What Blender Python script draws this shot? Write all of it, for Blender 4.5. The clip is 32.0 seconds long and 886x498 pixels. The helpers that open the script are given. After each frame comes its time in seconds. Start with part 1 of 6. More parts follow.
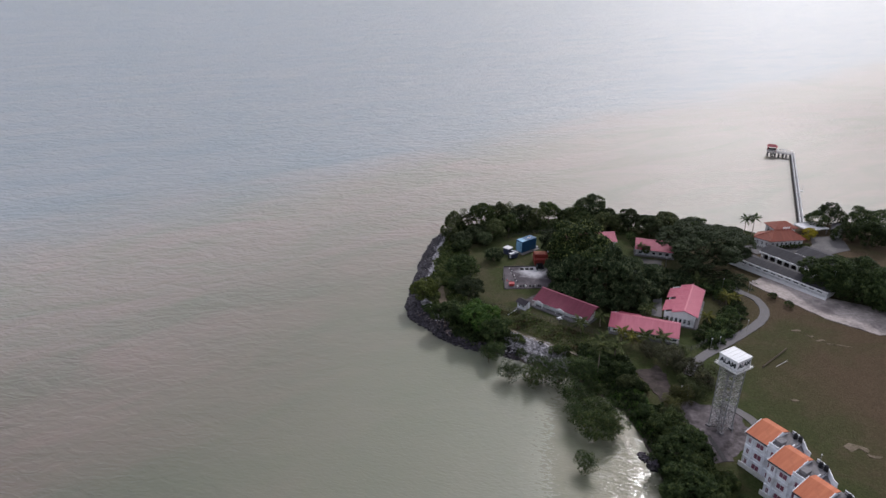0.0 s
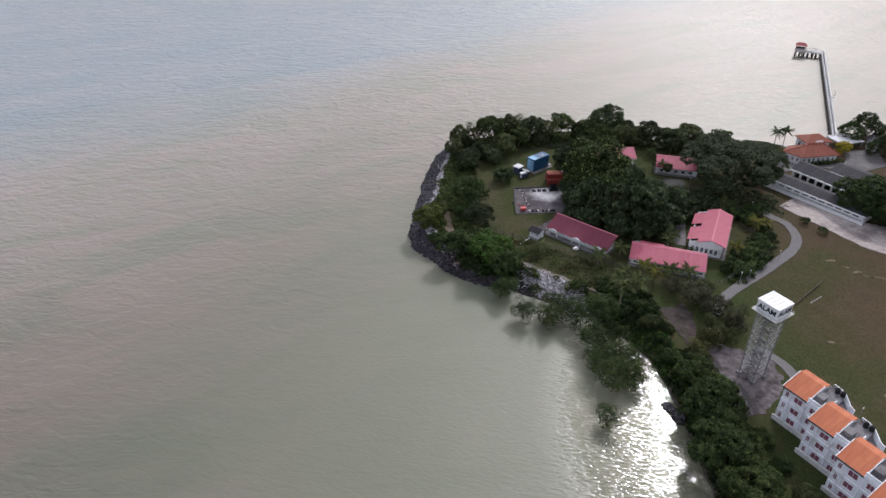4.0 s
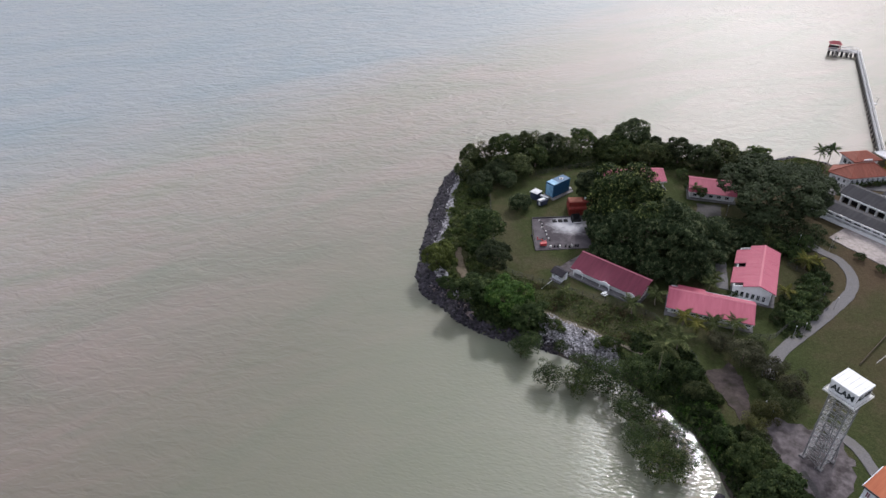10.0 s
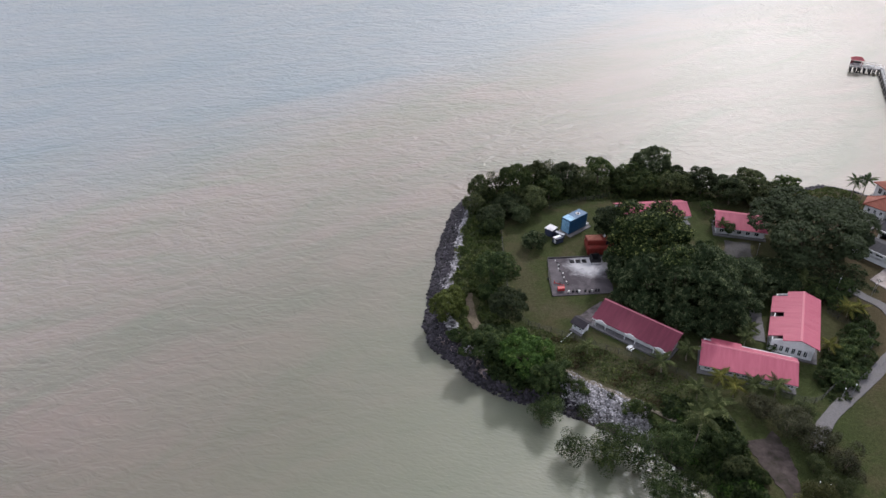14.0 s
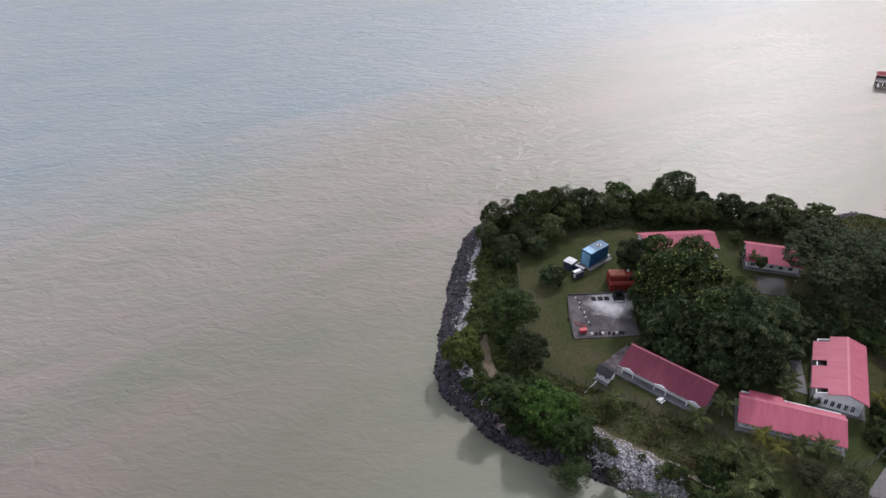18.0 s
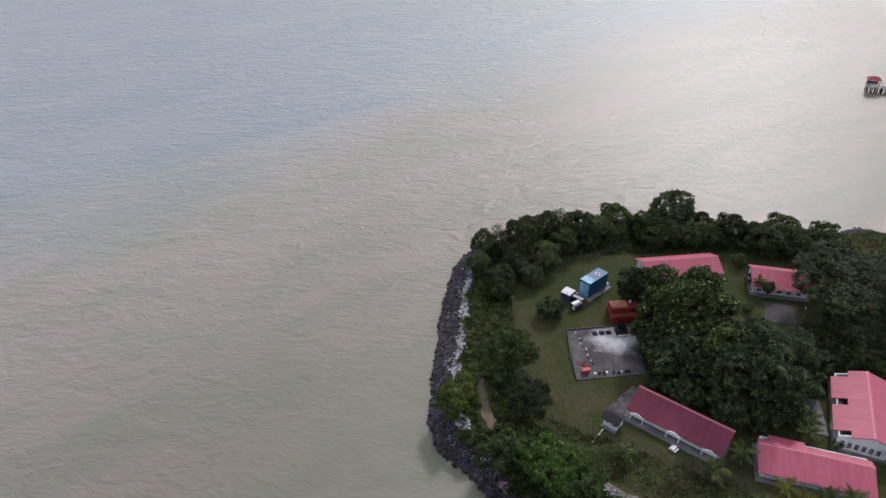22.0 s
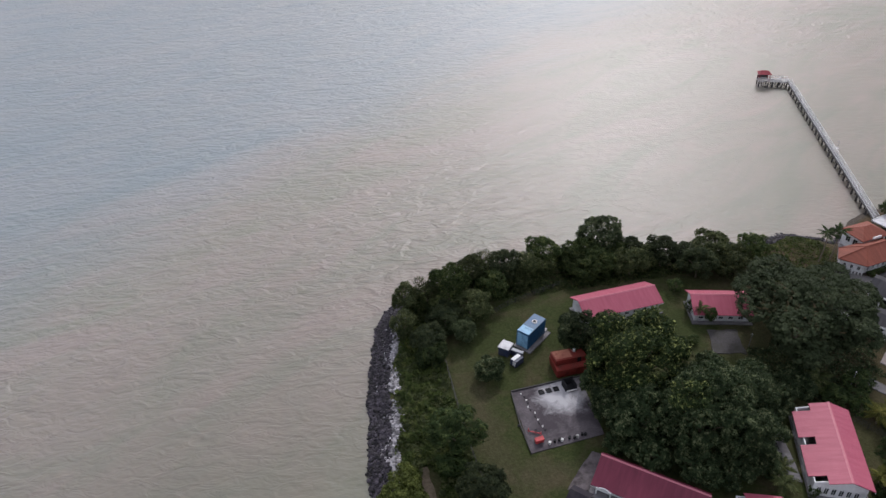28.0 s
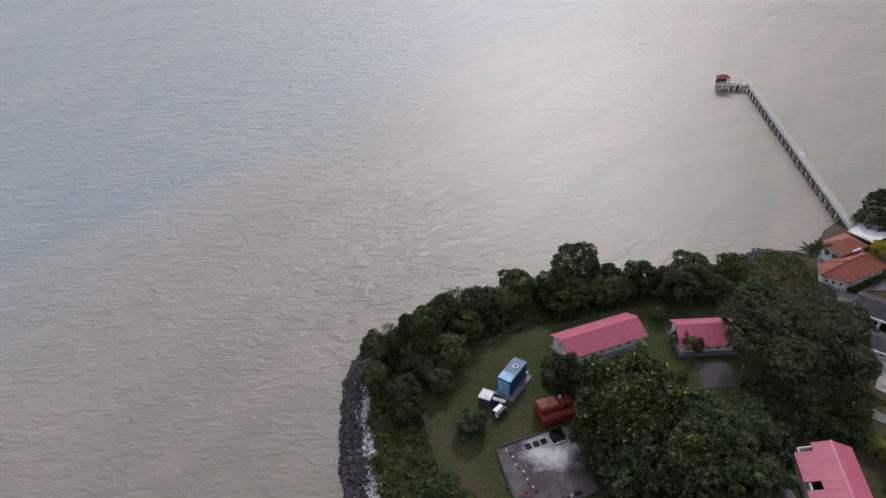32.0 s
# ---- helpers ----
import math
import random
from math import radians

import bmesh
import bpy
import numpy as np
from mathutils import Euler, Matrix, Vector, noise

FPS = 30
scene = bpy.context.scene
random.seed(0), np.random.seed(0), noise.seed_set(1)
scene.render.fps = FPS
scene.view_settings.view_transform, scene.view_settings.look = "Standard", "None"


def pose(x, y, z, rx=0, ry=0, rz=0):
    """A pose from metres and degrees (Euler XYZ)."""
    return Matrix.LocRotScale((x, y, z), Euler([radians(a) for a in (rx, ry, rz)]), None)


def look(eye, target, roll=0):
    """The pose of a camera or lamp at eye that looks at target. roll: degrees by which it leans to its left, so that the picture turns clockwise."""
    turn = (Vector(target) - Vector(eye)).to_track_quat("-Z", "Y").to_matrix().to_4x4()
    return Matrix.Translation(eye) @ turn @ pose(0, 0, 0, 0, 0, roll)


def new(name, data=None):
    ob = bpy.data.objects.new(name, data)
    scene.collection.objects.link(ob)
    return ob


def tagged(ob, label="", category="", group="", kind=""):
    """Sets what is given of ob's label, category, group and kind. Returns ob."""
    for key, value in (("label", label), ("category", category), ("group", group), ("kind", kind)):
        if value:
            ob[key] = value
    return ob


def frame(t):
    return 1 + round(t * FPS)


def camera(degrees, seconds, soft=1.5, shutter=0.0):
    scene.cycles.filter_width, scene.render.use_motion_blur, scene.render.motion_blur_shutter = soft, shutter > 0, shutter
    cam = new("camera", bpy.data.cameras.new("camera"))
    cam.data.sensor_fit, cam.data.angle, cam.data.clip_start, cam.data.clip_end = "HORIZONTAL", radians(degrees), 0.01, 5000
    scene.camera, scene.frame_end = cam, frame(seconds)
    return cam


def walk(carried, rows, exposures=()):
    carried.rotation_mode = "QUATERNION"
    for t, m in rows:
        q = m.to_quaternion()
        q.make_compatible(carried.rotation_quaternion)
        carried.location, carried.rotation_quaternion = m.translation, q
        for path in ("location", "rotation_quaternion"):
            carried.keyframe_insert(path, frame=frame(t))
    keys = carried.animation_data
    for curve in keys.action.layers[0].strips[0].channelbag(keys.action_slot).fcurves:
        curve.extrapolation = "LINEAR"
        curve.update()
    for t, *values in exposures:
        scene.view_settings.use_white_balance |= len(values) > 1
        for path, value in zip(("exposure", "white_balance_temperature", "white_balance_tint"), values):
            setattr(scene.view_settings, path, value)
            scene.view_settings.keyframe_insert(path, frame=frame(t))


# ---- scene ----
cam = camera(65.70, 32.0)
# seconds, place, yaw to the left, pitch up, roll
PATH = [
    (0.0, 0.00, 0.00, 95.73, 0.001, -24.158, 1.070),
    (0.5, -0.32, 2.27, 95.66, -0.061, -25.588, 1.073),
    (1.0, -0.76, 4.32, 95.92, -0.133, -27.164, 1.039),
    (1.5, -1.18, 6.35, 96.01, -0.182, -28.687, 1.047),
    (2.0, -1.39, 8.57, 96.15, -0.170, -30.229, 0.966),
    (2.5, -1.70, 10.93, 96.02, -0.255, -31.794, 1.077),
    (3.0, -1.96, 13.41, 96.07, -0.347, -32.855, 1.072),
    (3.5, -2.09, 15.62, 96.09, -0.356, -32.991, 0.998),
    (5.5, -2.89, 23.57, 96.59, -0.298, -32.899, 0.851),
    (6.0, -3.09, 25.41, 96.83, -0.259, -32.885, 0.799),
    (6.5, -3.42, 27.21, 97.05, -0.286, -32.913, 0.736),
    (7.0, -3.71, 29.21, 97.19, -0.291, -32.898, 0.739),
    (7.5, -3.83, 31.25, 97.06, -0.308, -32.967, 0.791),
    (8.0, -3.86, 33.39, 96.94, -0.267, -33.606, 0.658),
    (8.5, -3.97, 35.68, 96.98, -0.244, -34.326, 0.644),
    (9.0, -3.94, 37.62, 97.11, -0.098, -34.383, 0.465),
    (9.5, -4.02, 39.84, 97.03, -0.110, -34.351, 0.431),
    (10.0, -4.10, 41.77, 97.05, -0.010, -34.322, 0.435),
    (10.5, -4.27, 43.79, 97.33, 0.057, -34.286, 0.285),
    (11.0, -4.35, 45.66, 97.37, 0.115, -34.198, 0.169),
    (11.5, -4.53, 47.79, 97.29, 0.134, -34.140, 0.204),
    (12.0, -4.76, 49.77, 97.24, 0.146, -34.144, 0.321),
    (12.5, -4.98, 51.97, 97.21, 0.140, -34.036, 0.164),
    (13.0, -5.27, 54.16, 97.23, 0.127, -34.030, 0.211),
    (13.5, -5.83, 56.26, 97.42, -0.005, -34.014, 0.129),
    (14.0, -6.25, 58.10, 97.48, -0.026, -34.043, 0.247),
    (14.5, -6.22, 59.91, 97.72, 0.175, -34.038, 0.111),
    (16.5, -7.77, 66.80, 97.54, 0.121, -33.939, 0.346),
    (17.0, -8.13, 68.43, 97.74, 0.133, -33.986, 0.401),
    (17.5, -8.35, 70.00, 97.72, 0.183, -33.953, 0.325),
    (18.0, -8.69, 71.71, 97.50, 0.132, -33.911, 0.428),
    (18.5, -9.09, 73.15, 97.49, 0.085, -33.879, 0.436),
    (19.0, -9.23, 74.55, 97.14, 0.206, -33.729, 0.470),
    (19.5, -9.69, 76.36, 97.15, 0.079, -33.799, 0.507),
    (20.0, -10.12, 77.96, 97.90, 0.080, -33.912, 0.323),
    (20.5, -10.17, 79.72, 97.94, 0.222, -33.960, 0.243),
    (21.0, -10.42, 81.15, 98.03, 0.067, -33.929, 0.234),
    (21.5, -10.51, 82.77, 97.89, -1.903, -33.840, -0.027),
    (22.0, -10.47, 84.37, 97.65, -1.788, -33.808, 0.037),
    (22.5, -10.52, 85.84, 97.62, -3.353, -33.697, -0.175),
    (23.0, -10.74, 87.49, 97.59, -4.013, -33.677, -0.280),
    (23.5, -10.62, 89.29, 97.59, -6.645, -33.704, -0.443),
    (24.0, -11.11, 91.41, 97.35, -8.749, -33.761, -0.402),
    (24.5, -11.42, 93.29, 97.37, -8.798, -33.771, -0.347),
    (25.0, -11.57, 94.88, 97.60, -8.800, -33.793, -0.381),
    (25.5, -11.70, 96.77, 97.54, -8.830, -33.790, -0.353),
    (27.5, -11.51, 103.53, 98.08, -11.126, -33.777, -0.778),
    (28.0, -11.60, 105.27, 98.15, -11.373, -33.725, -0.798),
    (28.5, -11.47, 106.89, 98.31, -11.347, -33.768, -0.841),
    (29.0, -11.52, 108.45, 98.42, -11.395, -33.782, -0.852),
    (29.5, -11.46, 110.84, 98.53, -11.412, -33.761, -0.881),
    (30.0, -11.20, 112.82, 98.85, -11.274, -33.652, -1.084),
    (30.5, -10.75, 113.82, 98.90, -11.768, -33.597, -1.297),
    (31.0, -10.72, 115.44, 99.01, -15.442, -33.704, -1.492),
    (31.5, -10.90, 117.28, 99.02, -15.635, -33.769, -1.334),
    (32.0, -10.60, 118.86, 99.23, -15.572, -33.738, -1.493),
]
walk(cam, [(t, pose(x, y, z, 90 + pitch, 0, yaw) @ pose(0, 0, 0, 0, 0, roll)) for t, x, y, z, yaw, pitch, roll in PATH], [(0.0, -0.10, 6080, 13), (1.5, 0.0, 6090, 12), (3.0, 0.13, 6090, 12), (7.0, 0.21, 6080, 11), (14.0, 0.25, 6100, 11), (20.0, 0.12, 6110, 11), (26.0, 0.0, 6120, 12), (32.0, -0.12, 6110, 12)])

# ---- light ----
SUN_AZ, SUN_EL = 26.5, 40.0          # degrees right of +y, and above the horizon
world = bpy.data.worlds.new("sky")
scene.world = world
world.use_nodes = True
wn, wl = world.node_tree.nodes, world.node_tree.links
wn.clear()
sky = wn.new("ShaderNodeTexSky")
sky.sky_type, sky.sun_disc = "NISHITA", False
sky.sun_elevation, sky.sun_rotation = radians(SUN_EL), radians(SUN_AZ)
sky.air_density, sky.dust_density, sky.ozone_density = 1.0, 6.0, 1.0
veil = wn.new("ShaderNodeMixRGB")     # thin overcast that greys the blue
veil.inputs[0].default_value = 0.5
veil.inputs[2].default_value = (12.0, 12.0, 12.6, 1)
wl.new(sky.outputs[0], veil.inputs[1])
bg = wn.new("ShaderNodeBackground")
bg.inputs[1].default_value = 0.103
wl.new(veil.outputs[0], bg.inputs[0])
wout = wn.new("ShaderNodeOutputWorld")
wl.new(bg.outputs[0], wout.inputs[0])

sun = new("sun", bpy.data.lights.new("sun", "SUN"))
sun.data.energy, sun.data.angle, sun.data.color = 1.9, radians(4.0), (1.0, 0.97, 0.94)
sdir = Vector((math.sin(radians(SUN_AZ)) * math.cos(radians(SUN_EL)), math.cos(radians(SUN_AZ)) * math.cos(radians(SUN_EL)), math.sin(radians(SUN_EL))))
sun.matrix_world = look(sdir * 400, (0, 0, 0))


# ---- materials ----
def nodes_of(name):
    m = bpy.data.materials.new(name)
    m.use_nodes = True
    n, l = m.node_tree.nodes, m.node_tree.links
    return m, n, l, n["Principled BSDF"]


def ramp(n, l, fac, stops):
    r = n.new("ShaderNodeValToRGB")
    el = r.color_ramp.elements
    while len(el) < len(stops):
        el.new(0.5)
    for e, (p, c) in zip(el, stops):
        e.position, e.color = p, (*c, 1)
    l.new(fac, r.inputs[0])
    return r.outputs[0]


def noise_tex(n, l, vec, scale, detail=4.0, rough=0.55, distort=0.0):
    t = n.new("ShaderNodeTexNoise")
    t.inputs["Scale"].default_value, t.inputs["Detail"].default_value = scale, detail
    t.inputs["Roughness"].default_value, t.inputs["Distortion"].default_value = rough, distort
    l.new(vec, t.inputs["Vector"])
    return t.outputs[0]


def mixed(n, l, fac, a, b, mode="MIX"):
    x = n.new("ShaderNodeMixRGB")
    x.blend_type = mode
    for sock, v in ((x.inputs[0], fac), (x.inputs[1], a), (x.inputs[2], b)):
        if isinstance(v, (int, float)):
            sock.default_value = v
        elif isinstance(v, tuple):
            sock.default_value = (*v, 1)
        else:
            l.new(v, sock)
    return x.outputs[0]


def surface(name, dark, light, stain=None, big=0.25, fine=6.0, rough=0.8, bump=0.15, metal=0.0, spec=0.3, local=False, vary=0.0, island=False):
    """A solid surface: fine grain between two colours, larger stains over it, and fine relief."""
    m, n, l, p = nodes_of(name)
    if local:
        vec = n.new("ShaderNodeTexCoord").outputs["Object"]
    else:
        vec = n.new("ShaderNodeNewGeometry").outputs["Position"]
    grain = noise_tex(n, l, vec, fine, 5)
    col = ramp(n, l, grain, [(0.3, dark), (0.7, light)])
    if stain:
        s = noise_tex(n, l, vec, big, 5, 0.65)
        col = mixed(n, l, ramp(n, l, s, [(0.48, (0, 0, 0)), (0.66, (0.8, 0.8, 0.8))]), col, stain)
    if vary:
        info = n.new("ShaderNodeObjectInfo")
        k = n.new("ShaderNodeMath")
        k.operation, k.inputs[1].default_value, k.inputs[2].default_value = "MULTIPLY_ADD", vary, 1 - vary / 2
        rnd = n.new("ShaderNodeMath")
        rnd.operation = "FRACT"
        add = n.new("ShaderNodeMath")
        l.new(info.outputs["Random"], add.inputs[0])
        if island:
            l.new(n.new("ShaderNodeNewGeometry").outputs["Random Per Island"], add.inputs[1])
        else:
            add.inputs[1].default_value = 0.0
        l.new(add.outputs[0], rnd.inputs[0])
        l.new(rnd.outputs[0], k.inputs[0])
        col = mixed(n, l, 1.0, col, k.outputs[0], "MULTIPLY")
    l.new(col, p.inputs["Base Color"])
    p.inputs["Roughness"].default_value, p.inputs["Metallic"].default_value = rough, metal
    p.inputs["Specular IOR Level"].default_value = spec
    if bump:
        b = n.new("ShaderNodeBump")
        b.inputs["Strength"].default_value, b.inputs["Distance"].default_value = bump, 0.05
        l.new(grain, b.inputs["Height"])
        l.new(b.outputs[0], p.inputs["Normal"])
    return m


def foliage(name, dark, light, tip, glow=0.35, knee=0.72, patch_scale=0.8):
    """Leaves: each leaf and each spray its own shade, each tree its own cast, light shining through."""
    m, n, l, p = nodes_of(name)
    geo, info = n.new("ShaderNodeNewGeometry"), n.new("ShaderNodeObjectInfo")
    clump = noise_tex(n, l, geo.outputs["Position"], patch_scale, 2, 0.5)
    part_leaf = mixed(n, l, 0.5, geo.outputs["Random Per Island"], ramp(n, l, clump, [(0.34, (0, 0, 0)), (0.66, (1, 1, 1))]))
    col = ramp(n, l, part_leaf, [(0.08, dark), (knee * 0.9, light), (0.93, tip)])
    k = n.new("ShaderNodeMath")
    k.operation, k.inputs[1].default_value, k.inputs[2].default_value = "MULTIPLY_ADD", 0.7, 0.62
    l.new(info.outputs["Random"], k.inputs[0])
    col = mixed(n, l, 1.0, col, k.outputs[0], "MULTIPLY")
    l.new(col, p.inputs["Base Color"])
    p.inputs["Roughness"].default_value, p.inputs["Specular IOR Level"].default_value = 0.65, 0.08
    tr = n.new("ShaderNodeBsdfTranslucent")
    l.new(col, tr.inputs[0])
    mx = n.new("ShaderNodeMixShader")
    mx.inputs[0].default_value = glow
    l.new(p.outputs[0], mx.inputs[1])
    l.new(tr.outputs[0], mx.inputs[2])
    l.new(mx.outputs[0], n["Material Output"].inputs[0])
    return m


def roof_sheet(name, dark, light, stain, pitch=2.5, rough=0.5):
    """Painted profiled roofing: ribs down the slope, faded and streaked."""
    m, n, l, p = nodes_of(name)
    tc = n.new("ShaderNodeTexCoord").outputs["Object"]
    mp = n.new("ShaderNodeMapping")
    mp.inputs["Scale"].default_value = (1.0, 0.12, 0.12)
    l.new(tc, mp.inputs[0])
    streak = noise_tex(n, l, mp.outputs[0], 1.6, 5)
    col = ramp(n, l, streak, [(0.3, dark), (0.7, light)])
    spot = noise_tex(n, l, tc, 0.35, 6, 0.7)
    col = mixed(n, l, ramp(n, l, spot, [(0.55, (0, 0, 0)), (0.75, (0.55, 0.55, 0.55))]), col, stain)
    l.new(col, p.inputs["Base Color"])
    w = n.new("ShaderNodeTexWave")
    w.inputs["Scale"].default_value = pitch
    l.new(tc, w.inputs[0])
    b = n.new("ShaderNodeBump")
    b.inputs["Strength"].default_value, b.inputs["Distance"].default_value = 0.35, 0.03
    l.new(w.outputs[0], b.inputs["Height"])
    l.new(b.outputs[0], p.inputs["Normal"])
    p.inputs["Roughness"].default_value, p.inputs["Specular IOR Level"].default_value = rough, 0.35
    return m


def water_material():
    m, n, l, p = nodes_of("sea_water")
    pos = n.new("ShaderNodeNewGeometry").outputs["Position"]
    sep = n.new("ShaderNodeSeparateXYZ")
    l.new(pos, sep.inputs[0])

    def math_node(op, a, b=0.0, c=0.0):
        k = n.new("ShaderNodeMath")
        k.operation = op
        for sock, v in zip(k.inputs, (a, b, c)):
            if isinstance(v, (int, float)):
                sock.default_value = v
            else:
                l.new(v, sock)
        return k.outputs[0]

    def along(length, width, turn):
        """Places in strips of that length and width, which lie along a direction turned from +x."""
        mp = n.new("ShaderNodeMapping")
        mp.vector_type = "TEXTURE"
        mp.inputs["Scale"].default_value, mp.inputs["Rotation"].default_value = (length, width, 1), (0, 0, radians(turn))
        l.new(pos, mp.inputs[0])
        return mp.outputs[0]

    def spread(value, lo, hi, a, b):
        """A soft step from a to b while the value goes from lo to hi."""
        t = n.new("ShaderNodeMath")
        t.operation, t.use_clamp = "MULTIPLY_ADD", True
        t.inputs[1].default_value, t.inputs[2].default_value = 1 / (hi - lo), -lo / (hi - lo)
        l.new(value, t.inputs[0])
        t = t.outputs[0]
        s = math_node("MULTIPLY", math_node("MULTIPLY", t, t), math_node("MULTIPLY_ADD", t, -2.0, 3.0))
        return math_node("MULTIPLY_ADD", s, b - a, a)

    shelter = n.new("ShaderNodeVectorMath")     # the inlet and its lee
    shelter.operation, shelter.inputs[1].default_value = "DISTANCE", (38, 108, 0)
    l.new(pos, shelter.inputs[0])
    # silt plumes: brown and olive streaks inshore; clearer bluish offshore, sky reflection painted in
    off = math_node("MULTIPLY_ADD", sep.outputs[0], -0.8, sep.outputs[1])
    bend = noise_tex(n, l, along(140, 55, 25), 1.0, 5, 0.6, 0.6)
    gust = noise_tex(n, l, along(46, 26, 30), 1.0, 0, 0.5, 0.0)
    lee = math_node("ADD", shelter.outputs["Value"], math_node("MULTIPLY_ADD", gust, 24.0, -12.0))
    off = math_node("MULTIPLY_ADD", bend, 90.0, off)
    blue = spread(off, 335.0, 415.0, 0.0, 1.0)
    streak = noise_tex(n, l, along(60, 20, 30), 1.0, 5, 0.6, 1.2)
    silt = ramp(n, l, streak, [(0.30, (0.115, 0.116, 0.084)), (0.46, (0.143, 0.127, 0.099)), (0.64, (0.174, 0.138, 0.115))])
    # offshore silt, brightened in colour to paint in the sky's grazing reflection
    sheen_silt = ramp(n, l, streak, [(0.30, (0.208, 0.211, 0.171)), (0.46, (0.237, 0.220, 0.190)), (0.64, (0.265, 0.227, 0.206))])
    silt = mixed(n, l, spread(off, 190, 360, 0.0, 1.0), silt, sheen_silt)
    near = ramp(n, l, streak, [(0.3, (0.132, 0.144, 0.098)), (0.7, (0.156, 0.155, 0.112))])
    silt = mixed(n, l, spread(lee, 45, 130, 1.0, 0.0), silt, near)
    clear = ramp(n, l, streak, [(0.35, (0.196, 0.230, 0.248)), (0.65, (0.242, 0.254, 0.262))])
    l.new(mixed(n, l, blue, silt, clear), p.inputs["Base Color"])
    p.inputs["IOR"].default_value = 1.47
    p.inputs["Subsurface Weight"].default_value, p.inputs["Subsurface Scale"].default_value = 1.0, 5.0
    p.inputs["Subsurface Radius"].default_value = (1.0, 1.0, 0.8)
    # wind waves in two trains, calmer in the lee, and fine ripples
    w1 = noise_tex(n, l, along(4.4, 2.1, -8), 1.0, 2, 0.55, 1.4)
    w2 = noise_tex(n, l, along(9.5, 5.2, 4), 1.0, 2, 0.5, 1.2)
    w3 = noise_tex(n, l, along(1.3, 0.5, -16), 1.0, 2, 0.5, 0.5)
    cove = n.new("ShaderNodeMapping")           # the still water between the mangroves and the bank
    cove.vector_type = "TEXTURE"
    cove.inputs["Location"].default_value, cove.inputs["Scale"].default_value = (43, 103, 0), (22, 40, 1)
    l.new(pos, cove.inputs[0])
    still = n.new("ShaderNodeVectorMath")
    still.operation = "LENGTH"
    l.new(cove.outputs[0], still.inputs[0])
    still = still.outputs["Value"]
    flaw = math_node("MULTIPLY", math_node("MULTIPLY_ADD", w3, 0.9, -0.45), spread(still, 1.1, 1.5, 1.0, 0.0))
    rough = math_node("ADD", spread(still, 0.75, 1.25, 0.06, 0.49), flaw)
    l.new(math_node("MAXIMUM", rough, 0.05), p.inputs["Roughness"])
    h = math_node("ADD", math_node("MULTIPLY_ADD", w1, 0.56, -0.28), math_node("MULTIPLY_ADD", w2, 0.80, -0.40))
    h = math_node("MULTIPLY", h, spread(lee, 50, 170, 0.06, 1.0))
    slick = n.new("ShaderNodeVectorMath")       # a smooth slick off the far shore
    slick.operation, slick.inputs[1].default_value = "DISTANCE", (140, 300, 0)
    l.new(pos, slick.inputs[0])
    h = math_node("MULTIPLY", h, spread(math_node("MULTIPLY_ADD", bend, 60.0, slick.outputs["Value"]), 85, 180, 0.3, 1.5))
    h = math_node("MULTIPLY_ADD", math_node("MULTIPLY", math_node("ADD", w3, -0.5), spread(lee, 45, 100, 0.08, 0.05)), 1.0, h)
    b = n.new("ShaderNodeBump")
    b.inputs["Strength"].default_value, b.inputs["Distance"].default_value = 1.0, 0.8
    l.new(h, b.inputs["Height"])
    l.new(b.outputs[0], p.inputs["Normal"])
    return m


